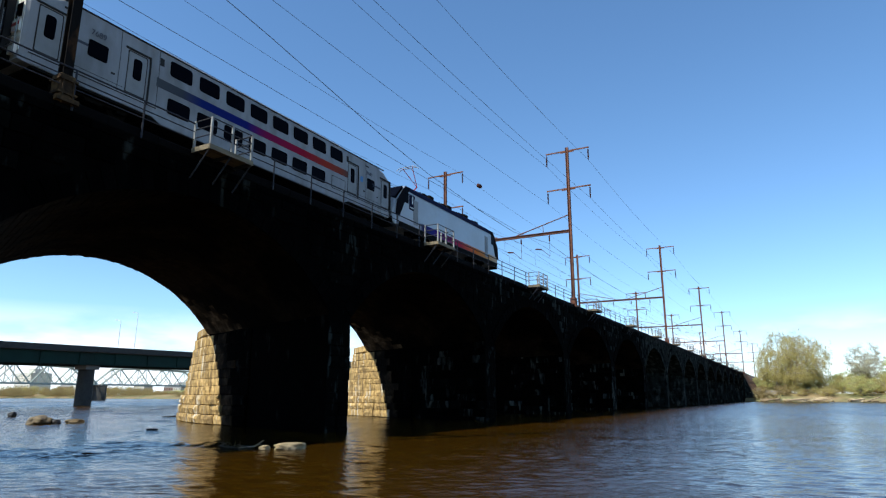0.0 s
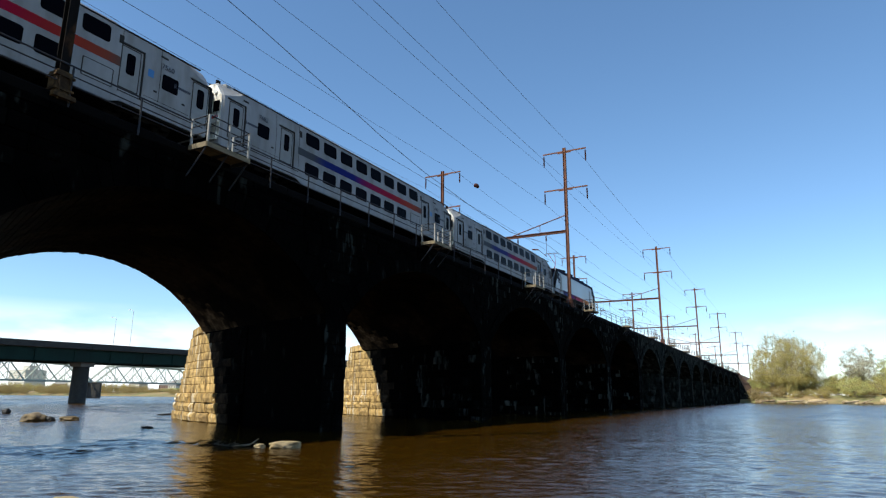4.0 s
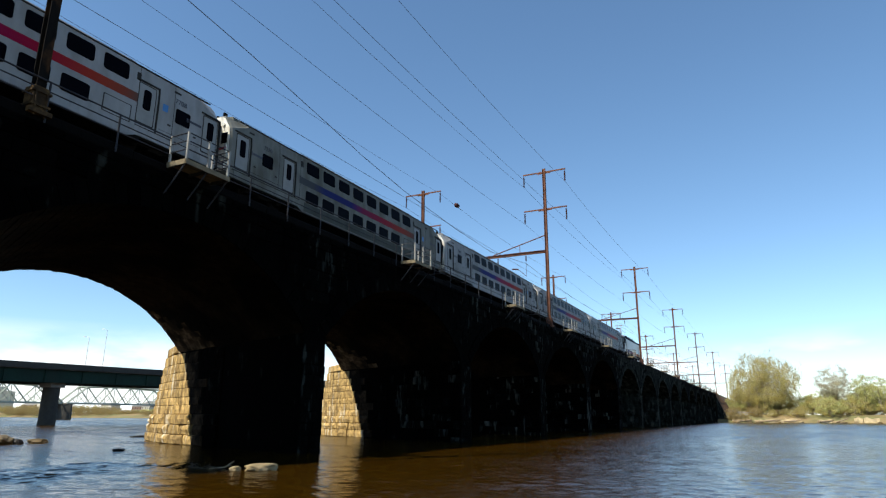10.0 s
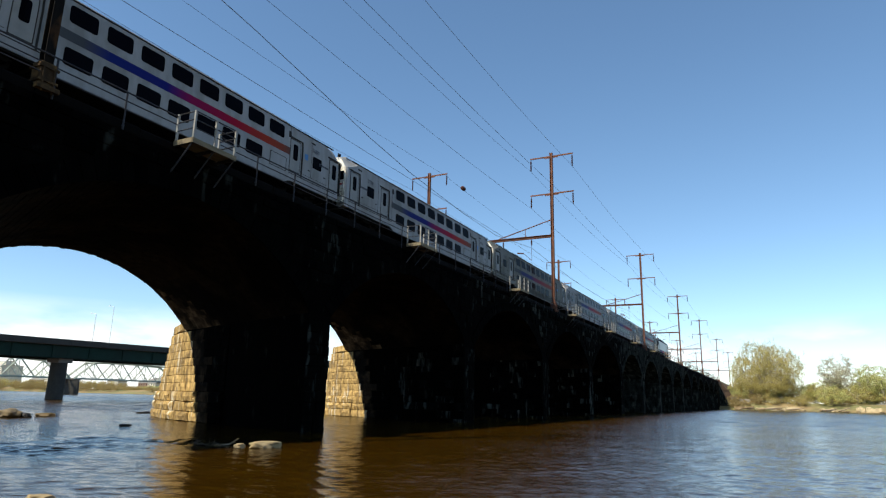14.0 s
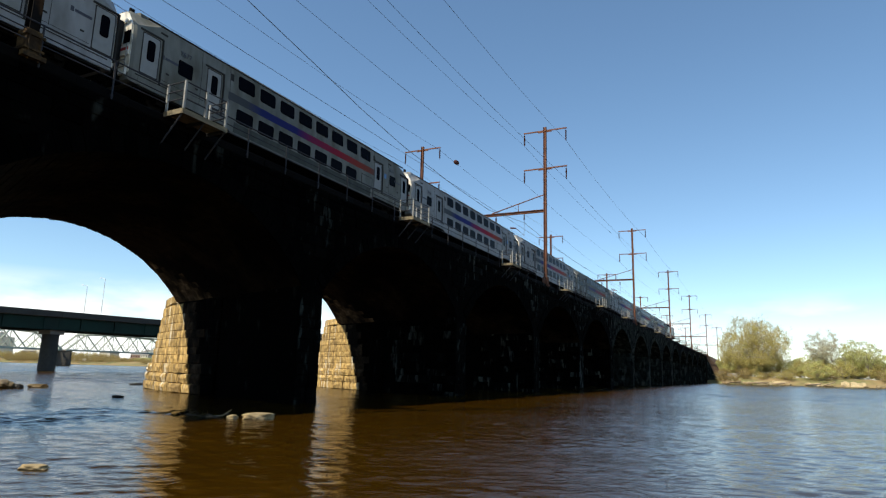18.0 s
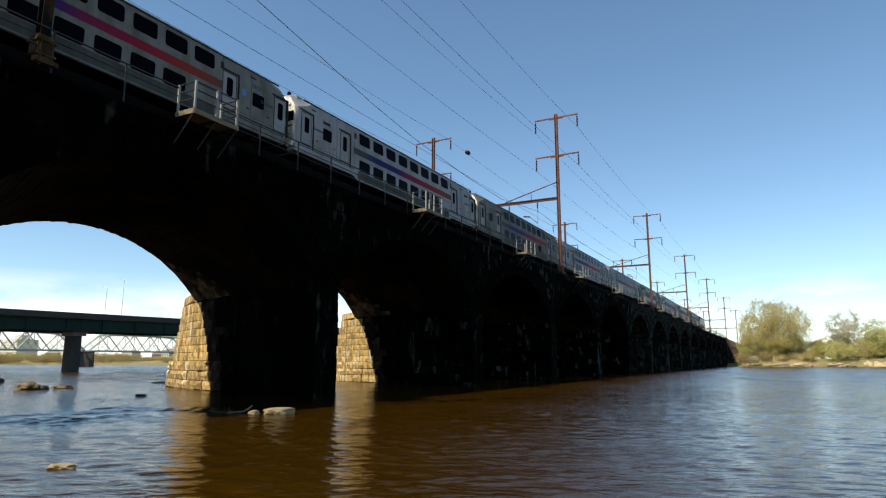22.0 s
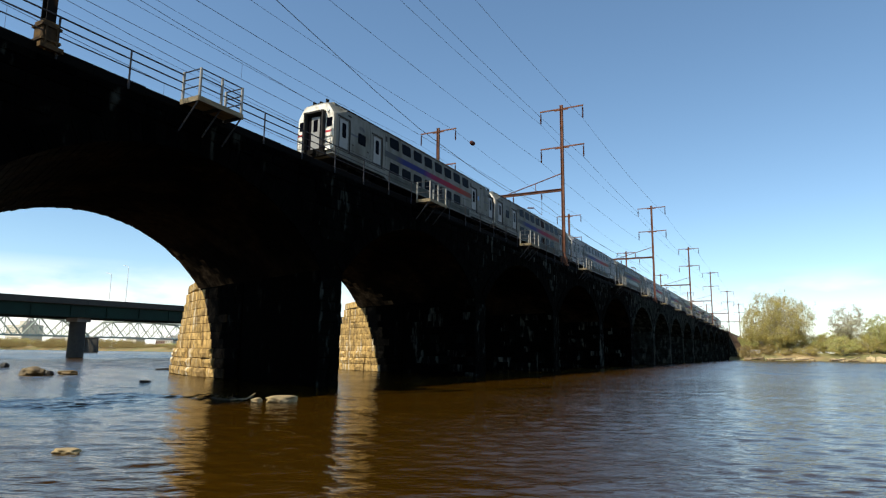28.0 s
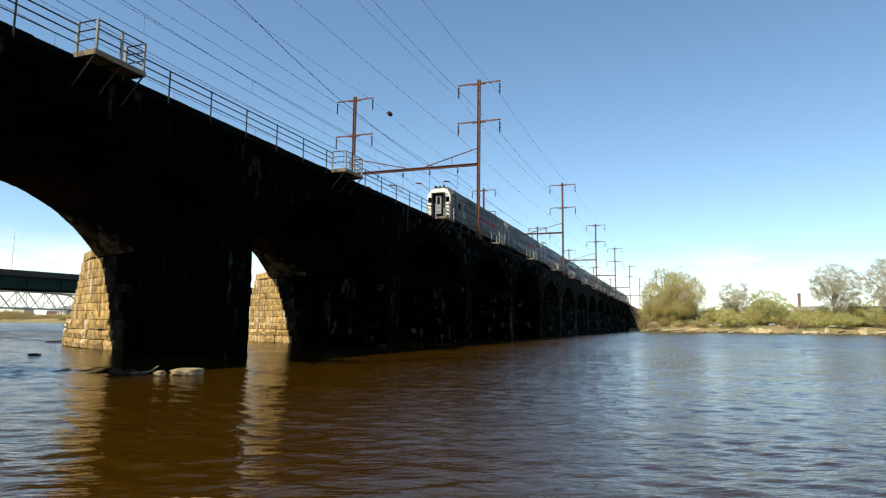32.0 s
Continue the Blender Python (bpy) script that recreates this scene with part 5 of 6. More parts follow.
# ---- rocks and driftwood in the river ----
def rock(name, x, y, size, mat, label, seed, sink=0.3, flat=1.0):
    bm = bmesh.new()
    bmesh.ops.create_icosphere(bm, subdivisions=4, radius=1.0)
    sx, sy, sz = size
    for v in bm.verts:
        d = v.co.normalized()
        n = noise.noise(d * 1.3 + Vector((seed * 3.7, 0, 0))) * 0.35 + noise.noise(d * 3.1 + Vector((0, seed, 0))) * 0.20 + noise.noise(d * 8 + Vector((0, 0, seed))) * 0.08
        # blocky faces
        q = Vector([math.copysign(abs(c) ** 0.85, c) for c in d]) * (1 + n)
        v.co = Vector((q.x * sx, q.y * sy, max(-sz, q.z * sz)))
        if v.co.z > sz * flat:
            v.co.z = sz * flat + (v.co.z - sz * flat) * 0.25
    me = bpy.data.meshes.new(name)
    bm.to_mesh(me)
    bm.free()
    me.polygons.foreach_set("use_smooth", [True] * len(me.polygons))
    o = part(name, me, mat)
    o.matrix_basis = pose(x, y, sz * (1 - 2 * sink), 0, 0, seed * 47)
    return tagged(o, label, "rock", "rocks in the river")


rock("rock", -17.2, 19.12, (0.56, 0.30, 0.20), PALEROCK, "long flat pale rock at the foot of a pier", 1, 0.25, 0.6)
rock("rock", -17.85, 18.42, (0.19, 0.17, 0.12), PALEROCK, "small pale rock beside a long flat rock", 2, 0.2, 0.7)
rock("rock", -48.0, 27.0, (0.95, 0.75, 0.38), ROCK, "rounded brown boulder standing out of the river", 3, 0.22)
rock("rock", -47.4, 27.75, (0.42, 0.36, 0.22), DARKROCK, "low dark rock beside a boulder", 4, 0.25)
rock("rock", -47.8, 29.5, (0.65, 0.4, 0.20), ROCK, "low brown rock in the river", 5, 0.3)
rock("rock", -49.1, 23.2, (0.9, 0.6, 0.3), DARKROCK, "dark wet rock in the shade of the arch", 6, 0.25)
rock("rock", -38.5, 18.6, (0.45, 0.36, 0.2), DARKROCK, "small dark wet rock", 7, 0.25)
rock("rock", -33.4, 25.3, (0.36, 0.26, 0.08), DARKROCK, "small dark rock awash", 8, 0.2)
rock("rock", -66.7, 34.9, (0.34, 0.34, 0.30), DARKROCK, "small dark rock far out in the river", 9, 0.2)
rock("rock", -67.3, 32.4, (0.9, 0.4, 0.14), DARKROCK, "low dark rock far out in the river", 10, 0.3)
rock("rock", -52.8, 41.9, (0.3, 0.7, 0.12), DARKROCK, "flat dark rock beside a pier", 11, 0.35)
rock("rock", -12.1, 7.6, (0.24, 0.15, 0.06), PALEROCK, "pale flat stone just above the water", 12, 0.25, 0.7)
rock("rock", -4.45, 4.72, (0.46, 0.3, 0.22), PALEROCK, "pale rounded rock close to the bank", 13, 0.2, 0.7)
rock("rock", -3.85, 4.75, (0.3, 0.22, 0.13), DARKROCK, "dark wet rock beside a pale one", 14, 0.2, 0.7)
rock("rock", -122, 101, (0.9, 1.6, 0.3), DARKROCK, "low dark rock near the road bridge", 15, 0.3)
rnd = random.Random(3)
for i, (x, y, l) in enumerate(((-19.0, 18.5, 0.9), (-19.4, 18.3, 0.7), (-19.9, 18.6, 0.8), (-20.6, 18.8, 0.6))):
    b = Build()
    a = rnd.uniform(-0.5, 0.9)
    pts = [(x + l * (u - 0.5) * math.cos(a), y + l * (u - 0.5) * math.sin(a), 0.02 + 0.07 * u + 0.06 * math.sin(u * 5 + i)) for u in (0, 0.25, 0.5, 0.75, 1)]
    b.tube(pts, 0.03, 6, 0.012)
    for u in (1, 2, 3):
        p = Vector(pts[u])
        b.tube([p, p + Vector((rnd.uniform(-0.2, 0.2), rnd.uniform(-0.2, 0.2), rnd.uniform(0.05, 0.22)))], 0.012, 4, 0.008)
    tagged(part("driftwood", b, TWIG), "dark wet branch caught at the foot of a pier", "driftwood", "driftwood at the pier")


b = Build()
b.tube([(-19.35, 18.55, 0.02), (-18.95, 18.75, 0.05), (-18.75, 18.8, 0.06), (-18.35, 18.85, 0.30)], 0.035, 6, 0.02)
b.tube([(-18.9, 18.78, 0.05), (-18.6, 19.0, 0.14)], 0.02, 5, 0.01)
tagged(part("driftwood", b, DRIFT), "pale bare stick caught beside the rocks", "driftwood", "driftwood at the pier")


# ---- trees ----
def tree_meshes(height, width, seed, leaves, leaf, size, low=0.10, ends=150, twigs=0, hang=0.0, stems=6, flat=0.46, lumps=0.38):
    """Trunk with limbs that reach into a lumpy crown, and leaves in loose clumps at the ends of the branches."""
    rnd = random.Random(seed)
    b, c = Build(), Build()
    mid = Vector((0, 0, height * (1 - flat)))

    def shell(d, r):
        k = 1.0 + lumps * noise.noise(d * 1.7 + Vector((seed, 0, 0))) + 0.4 * lumps * noise.noise(d * 4.1 + Vector((0, seed, 0)))
        return mid + Vector((d.x * width / 2, d.y * width / 2, d.z * height * flat)) * (r * k)
    nodes = []
    trunk = [Vector((0, 0, -0.4)), Vector((rnd.uniform(-0.3, 0.3), rnd.uniform(-0.3, 0.3), height * low)), Vector((rnd.uniform(-0.8, 0.8), rnd.uniform(-0.8, 0.8), height * 0.42)), Vector((rnd.uniform(-1, 1), rnd.uniform(-1, 1), height * 0.72))]
    r0 = height * 0.017
    b.tube(trunk, r0, 7, r0 * 0.35)
    nodes += trunk[1:]
    for i in range(stems):
        a = 2 * math.pi * (i + rnd.uniform(-0.3, 0.3)) / stems
        d = Vector((math.cos(a), math.sin(a), rnd.uniform(-0.1, 0.9))).normalized()
        end = shell(d, 0.72)
        st = trunk[1].lerp(trunk[2], rnd.uniform(0, 0.8))
        pts = [st]
        for u in (0.3, 0.55, 0.8, 1.0):
            p = st.lerp(end, u) + Vector((rnd.gauss(0, 1), rnd.gauss(0, 1), 0.5 + rnd.gauss(0, 1))) * width * 0.025
            p.z += math.sin(u * math.pi) * height * 0.06
            pts.append(p)
        b.tube(pts, r0 * 0.62, 5, r0 * 0.2)
        nodes += pts[1:]
    tips = []
    for i in range(ends):
        d = Vector((rnd.gauss(0, 1), rnd.gauss(0, 1), rnd.gauss(0, 1))).normalized()
        d.z = max(d.z, -0.3 if hang else -1.0)
        e = shell(d, rnd.random() ** 0.4)
        e.z = max(e.z, height * 0.05)
        st = min(nodes, key=lambda q: (q - e).length + max(0.0, q.z - e.z) * 0.8)
        m = st.lerp(e, 0.5) + Vector((rnd.gauss(0, 1), rnd.gauss(0, 1), 1.0)) * width * 0.015
        b.tube([st, m, e], r0 * 0.16, 4, r0 * 0.05)
        if i % 3 == 0:
            nodes.append(m)
        tips += [e, m.lerp(e, 0.6)]
        for k in range(twigs):
            t = m.lerp(e, rnd.uniform(0.3, 1))
            b.tube([t, t + Vector((rnd.gauss(0, 1), rnd.gauss(0, 1), rnd.gauss(0.5, 0.8))) * width * 0.05], r0 * 0.055, 3, r0 * 0.025)
    per = 16 if hang else 1                     # a willow's leaves hang in strands
    for i in range(leaves // per):
        t = rnd.choice(tips)
        p0 = t + Vector((rnd.gauss(0, 1), rnd.gauss(0, 1), rnd.gauss(0, 0.8))) * width * 0.03
        drop = hang * height * rnd.uniform(0.05, 0.34)
        for j in range(per):
            s = size * rnd.uniform(0.5, 1.3)
            p = p0 + Vector((rnd.gauss(0, 0.22), rnd.gauss(0, 0.22), -drop * j / per))
            p.z = max(p.z, 0.3)
            u = Vector((rnd.gauss(0, 1), rnd.gauss(0, 1), rnd.gauss(0, 1 + 3 * hang))).normalized()
            v = u.cross(Vector((rnd.gauss(0, 1), rnd.gauss(0, 1), rnd.gauss(0, 1)))).normalized()
            c.add([p - u * s * (1 + hang), p + v * s * 0.5, p + u * s * (1 + hang), p - v * s * 0.5], [(0, 1, 2, 3)])
    tm = bpy.data.meshes.new("trunk")
    tm.from_pydata(b.v, [], b.f)
    cm = bpy.data.meshes.new("crown")
    cm.from_pydata(c.v, [], c.f)
    tm.materials.append(BARK)
    cm.materials.append(leaf)
    return tm, cm


def plant(name, meshes, x, y, label, category="tree", group="trees on the far bank", turn=0.0, k=1.0, z=None):
    t = thing(name, label, category, group, at=(x, y, ground_z(x, y) - 0.2 if z is None else z))
    t.rotation_euler.z = turn
    t.scale = (k, k, k)
    part("trunk", meshes[0], BARK, t)
    part("crown", meshes[1], BUDS, t)
    return t


willow = tree_meshes(29, 31.5, 4, 96000, WILLOW, 0.165, low=0.12, ends=700, twigs=3, hang=0.42, stems=11, flat=0.57, lumps=0.13)
bare = tree_meshes(29, 22, 8, 26000, BUDS, 0.15, low=0.2, ends=620, twigs=6, stems=9, flat=0.38, lumps=0.2)
bare2 = tree_meshes(31, 23, 15, 26000, BUDS, 0.15, low=0.2, ends=620, twigs=6, stems=8, flat=0.38, lumps=0.24)
round_tree = tree_meshes(21, 15, 22, 18000, BUDS, 0.17, low=0.2, ends=320, twigs=4, flat=0.42, lumps=0.22)
green_tree = tree_meshes(14, 11, 31, 7000, GREENLEAF, 0.17, ends=130, twigs=1, flat=0.46, lumps=0.3)
bush = tree_meshes(7, 12, 44, 5200, GREENLEAF, 0.18, low=0.05, ends=70, twigs=1, flat=0.50, lumps=0.3)
brown_bush = tree_meshes(6, 11, 52, 5500, BRUSH, 0.15, low=0.05, ends=80, twigs=3, flat=0.50, lumps=0.3)
yellow_bush = tree_meshes(8, 13, 61, 5200, WILLOW, 0.17, low=0.05, ends=80, twigs=1, flat=0.50, lumps=0.3)
thin_tree = tree_meshes(18, 8, 71, 4500, WILLOW, 0.17, ends=60, hang=0.4, flat=0.46)

plant("willow_tree", willow, -3.2, 351, "large spreading willow with yellow-green spring leaves on the bank", turn=0.4, k=1.04)
plant("willow_tree", thin_tree, -15.2, 349, "slim leaning tree with thin yellow-green leaves", turn=1.0, k=0.75)
plant("willow_tree", thin_tree, -10.0, 344, "slim leaning tree with thin yellow-green leaves", turn=2.0, k=0.9)
plant("tree", round_tree, 27.4, 358, "pale round tree coming into bud beyond the bank", turn=0.3, k=1.1)
plant("tree", green_tree, 39.4, 356, "fresh green small tree beyond the bank", turn=0.2, k=1.3)
plant("tree", green_tree, 47.5, 352, "fresh green small tree beyond the bank", turn=1.2, k=1.05)
plant("tree", bare, 71.0, 354, "tall tree almost bare, with pale buds", turn=0.9, k=1.08)
plant("tree", bare2, 94.5, 354, "tall tree almost bare, with pale buds", turn=2.0, k=1.10)
plant("tree", round_tree, 122.0, 360, "pale round tree coming into bud beyond the bank", turn=2.2)
plant("tree", bare2, 150.0, 365, "tall tree almost bare, with pale buds", turn=0.5)
for x, y, z, k in ((-16.6, 345, 5.6, 0.55), (-14.6, 346, 4.4, 0.8), (-12.0, 347, 3.0, 0.9), (-19.2, 352, 8.6, 0.4), (-17.4, 349, 6.6, 0.5)):
    plant("bush", bush, x, y, "fresh green bush on the slope of the embankment", "bush", "bushes on the far bank", x, k, z)
for x, y, k in ((-9.5, 347, 0.9), (-7.0, 342, 0.8), (-10.5, 354, 1.0), (-8.5, 338, 0.7), (-14.5, 326.2, 0.7), (-18.0, 326.5, 0.8), (-11.5, 326, 0.6)):
    plant("bush", brown_bush, x, y, "brown leafless bush beside the embankment", "bush", "bushes on the far bank", x, k)
rnd = random.Random(17)
for i in range(80):
    x = -19 + i * 2.5 + rnd.uniform(-1.5, 1.5)
    y = bank_y(x) + rnd.uniform(9, 34)
    m, nm, lab = rnd.choice(((bush, "bush", "fresh green bush on the bank"), (yellow_bush, "bush", "yellow-green bush on the bank"), (yellow_bush, "bush", "yellow-green bush on the bank"), (brown_bush, "bush", "brown leafless bush on the bank"), (green_tree, "tree", "fresh green small tree on the bank")))
    if i < 14:
        m, nm, lab = rnd.choice(((brown_bush, "bush", "brown leafless bush on the bank"), (yellow_bush, "bush", "yellow-green bush on the bank")))
    plant(nm, m, x, y, lab, "bush" if nm == "bush" else "tree", "bushes on the far bank" if nm == "bush" else "trees on the far bank", rnd.uniform(0, 6), rnd.uniform(0.55, 0.85) * (0.85 if i < 14 else 1.45))
for i in range(44):
    x = -8 + i * 3.3 + rnd.uniform(-1.5, 1.5)
    m, lab = rnd.choice(((yellow_bush, "yellow-green bush on the bank"), (brown_bush, "brown leafless bush on the bank"), (bush, "fresh green bush on the bank")))
    plant("bush", m, x, bank_y(x) + rnd.uniform(26, 44), lab, "bush", "bushes on the far bank", rnd.uniform(0, 6), rnd.uniform(1.0, 1.6))
# scrub along the upstream bank, in long thickets
def thicket_mesh(seed, leaf, length, depth, tall):
    r = random.Random(seed)
    c = Build()
    for k in range(26):
        cx, cy = r.uniform(-length / 2, length / 2), r.uniform(-depth / 2, depth / 2)
        w, h = r.uniform(2.0, 4.5), tall * r.uniform(0.45, 1.0)
        for q in range(7):
            a, v = r.uniform(0, 6.28), r.uniform(0.3, 0.9)
            c.tube([(cx, cy, -0.3), (cx + v * w * 0.6 * math.cos(a), cy + v * w * 0.6 * math.sin(a), h * 0.8)], 0.05, 3, 0.02)
        for q in range(430):
            d = Vector((r.gauss(0, 1), r.gauss(0, 1), r.gauss(0, 1))).normalized()
            rr = r.random() ** 0.45 * (1 + 0.35 * noise.noise(d * 2 + Vector((k, seed, 0))))
            p = Vector((cx + d.x * w * rr, cy + d.y * w * rr, max(0.05, h * 0.5 + d.z * h * 0.5 * rr)))
            u = Vector((r.gauss(0, 1), r.gauss(0, 1), r.gauss(0, 1))).normalized() * r.uniform(0.12, 0.3)
            v = u.cross(Vector((r.gauss(0, 1), r.gauss(0, 1), r.gauss(0, 1))).normalized())
            c.add([p - u, p + v * 0.6, p + u, p - v * 0.6], [(0, 1, 2, 3)])
    me = bpy.data.meshes.new("scrub")
    me.from_pydata(c.v, [], c.f)
    me.materials.append(leaf)
    return me


THICKETS = [thicket_mesh(1, BRUSH, 46, 12, 7.5), thicket_mesh(2, WILLOW, 40, 10, 7.0), thicket_mesh(3, BRUSH, 40, 9, 4.5), thicket_mesh(4, GREENLEAF, 30, 8, 4.0)]
for i in range(26):
    x = -500 - i * 17 + rnd.uniform(-6, 6)
    y = bank_y(x) + (8 if i % 2 else 17) + rnd.uniform(-2, 2)
    o = part("scrub", THICKETS[(0, 0, 1, 0)[i % 4]], BRUSH)
    o.matrix_basis = pose(x, y, ground_z(x, y) - 0.2, 0, 0, rnd.uniform(-12, 12) + 180 * (i % 2)) @ Matrix.Diagonal((1, 1, rnd.uniform(0.9, 1.4), 1))
    tagged(o, "brownish spring scrub along the upstream bank", "scrub", "scrub on the upstream bank", kind="stuff")
for i in range(22):
    x = -490 + i * 20 + rnd.uniform(-6, 6)
    if -50 < x < -14:
        continue
    y = bank_y(x) + rnd.uniform(8, 22)
    o = part("scrub", THICKETS[(2, 2, 3, 2)[i % 4]], BRUSH)
    o.matrix_basis = pose(x, y, ground_z(x, y) - 0.2, 0, 0, rnd.uniform(-12, 12) + 180 * (i % 2))
    tagged(o, "low brown scrub along the sandy bank", "scrub", "scrub on the upstream bank", kind="stuff")


# ---- bank walls, houses ----
def blockwall(name, x0, x1, y, h, mat, label, cat, seed):
    rnd_ = random.Random(seed)
    b = Build()
    n = max(4, int((x1 - x0) / 1.2))
    rings = []
    for i in range(n + 1):
        x = x0 + (x1 - x0) * i / n
        hh = h * rnd_.uniform(0.72, 1.1)
        yy = y + rnd_.uniform(-0.2, 0.2)
        rings.append([(x, yy - 0.5, -0.8), (x, yy - 0.42, hh), (x, yy + 0.5, hh * rnd_.uniform(0.9, 1.05)), (x, yy + 0.7, -0.8)])
    b.loft(rings)
    tagged(part(name, b, mat, bevel=0.05), label, cat, "ruined walls along the bank")


for i, (x0, x1, h) in enumerate(((-17, -9, 1.7), (-8.3, 3.5, 1.3), (4, 9, 1.9), (17, 23, 1.5), (30.5, 33.5, 2.6), (34, 39.5, 2.2), (43, 48, 1.2), (52, 60, 1.6), (60.8, 62.5, 2.8), (66, 72, 1.4), (74, 77, 2.5), (80, 88, 1.6), (92, 104, 1.8), (110, 126, 1.6))):
    xm = (x0 + x1) / 2
    blockwall("ruined_wall", x0, x1, bank_y(xm) + 1.2, h, SANDWALL if i % 3 or i == 3 else PALEROCK, "broken pale stone wall at the water's edge", "wall", i)
for i in range(26):
    x = -14 + 5.2 * i + rnd.uniform(-2, 2)
    rock("rock", x, bank_y(x) - 0.2, (rnd.uniform(0.6, 1.8), rnd.uniform(0.5, 0.9), rnd.uniform(0.3, 0.7)), PALEROCK if i % 2 else ROCK, "pale rock at the edge of the far bank", 30 + i, 0.25)
for i, (x, a, l) in enumerate(((-13, 0.06, 8), (-3, 0.05, 11), (7, 0.08, 8), (20, 0.1, 7), (26, 0.3, 5), (49.5, 1.0, 6.5), (57, -0.2, 6), (65, 0.15, 8), (84, 0.1, 7), (98, 0.5, 5))):
    b = Build()
    y = bank_y(x) + 0.3
    b.tube([(x - l / 2 * math.cos(a), y, 0.5), (x, y + 0.2, 0.6 + l / 3 * math.sin(a)), (x + l / 2 * math.cos(a), y + 0.3, 0.8 + l * 0.8 * abs(math.sin(a)))], 0.28, 7, 0.16)
    tagged(part("log", b, DRIFT), "pale stranded tree trunk on the bank", "log", "logs on the far bank")


def house(x, y, w, d, h, wall, label, roof=0.35, storeys=2):
    t = thing("house", label, "house", "houses beyond the bank", at=(x, y, ground_z(x, y) - 0.3))
    b = Build()
    b.box(-w / 2, w / 2, -d / 2, d / 2, 0, h)
    part("wall", b, wall, t)
    b = Build()
    r = roof * d
    b.add([(-w / 2 - 0.3, -d / 2 - 0.3, h), (w / 2 + 0.3, -d / 2 - 0.3, h), (w / 2 + 0.3, d / 2 + 0.3, h), (-w / 2 - 0.3, d / 2 + 0.3, h), (-w / 2 - 0.3, 0, h + r), (w / 2 + 0.3, 0, h + r)], [(0, 1, 5, 4), (2, 3, 4, 5), (1, 2, 5), (3, 0, 4), (3, 2, 1, 0)])
    part("roof", b, ROOFING, t)
    for s in range(storeys):
        for i in range(max(2, int(w / 3))):
            xx = -w / 2 + (i + 0.5) * w / max(2, int(w / 3))
            zz = 1.0 + s * 2.8
            if zz + 1.4 > h:
                continue
            b = Build()
            b.box(xx - 0.5, xx + 0.5, -d / 2 - 0.04, -d / 2 + 0.05, zz, zz + 1.4)
            part("window", b, GLASS, t)
    return t


house(36.3, 359, 5, 5, 8.6, HOUSEWALL, "small tan house among bushes", 0.4, 3)
house(25.6, 368, 6, 5, 11.0, HOUSEWALL, "pale house end behind bushes", 0.3, 3)
house(59.5, 366, 7, 6, 8.2, BRICKWALL, "brick house half hidden by trees", 0.35, 3)
house(65.5, 368, 6, 6, 9.0, HOUSEWALL, "white house half hidden by trees", 0.3, 3)
house(86.5, 364, 15, 9, 10.0, ROOFING, "long grey building with a flat roof", 0.06, 3)
house(103.0, 385, 10, 9, 12, HOUSEWALL, "white house beyond the trees", 0.3, 3)
b = Build()
b.loft([[(x, 339.0, -0.5), (x, 339.1, h), (x, 339.8, h), (x, 339.9, -0.5)] for x, h in ((-19.0, 5.9), (-15.0, 5.6), (-14.9, 5.0), (-9.0, 4.7))])
tagged(part("retaining_wall", b, CONCRETE, bevel=0.05), "weathered grey concrete retaining wall below the embankment", "wall")
b = Build()
b.box(57.9, 59.2, 372.0, 373.3, -1, 20.6)
b.box(57.75, 59.35, 371.85, 373.45, 19.6, 20.1)
tagged(part("chimney_stack", b, BRICKWALL, bevel=0.08), "square brick chimney stack rising over the trees", "chimney")
house(-800, 436, 34, 24, 25, HOUSEWALL, "large pale building behind the truss bridge", 0.02, 8)
house(-803, 440, 14, 10, 30, HOUSEWALL, "pale stair tower of a large building", 0.05, 7)
house(-500, 420, 40, 20, 9, HOUSEWALL, "low white warehouse on the upstream bank", 0.15, 2)
for x, y, w, h, m in ((-586, 366, 20, 9.0, HOUSEWALL), (-470, 372, 12, 6.0, BRICKWALL), (-452, 366, 9, 5.5, HOUSEWALL), (-425, 364, 13, 6.5, HOUSEWALL), (-520, 380, 14, 7.0, HOUSEWALL), (-640, 384, 22, 8.0, BRICKWALL)):
    house(x, y, w, 9, h, m, "pale low building above the upstream bank" if m is HOUSEWALL else "brick building above the upstream bank", 0.25, 2)
for i, (x, w, h) in enumerate(((-430, 22, 8), (-395, 16, 7), (-355, 18, 8), (-310, 14, 7), (-450, 20, 10))):
    house(x, bank_y(x) + 55 + 6 * i, w, 12, h, HOUSEWALL if i % 2 else BRICKWALL, "pale low building on the upstream bank", 0.2, 2)


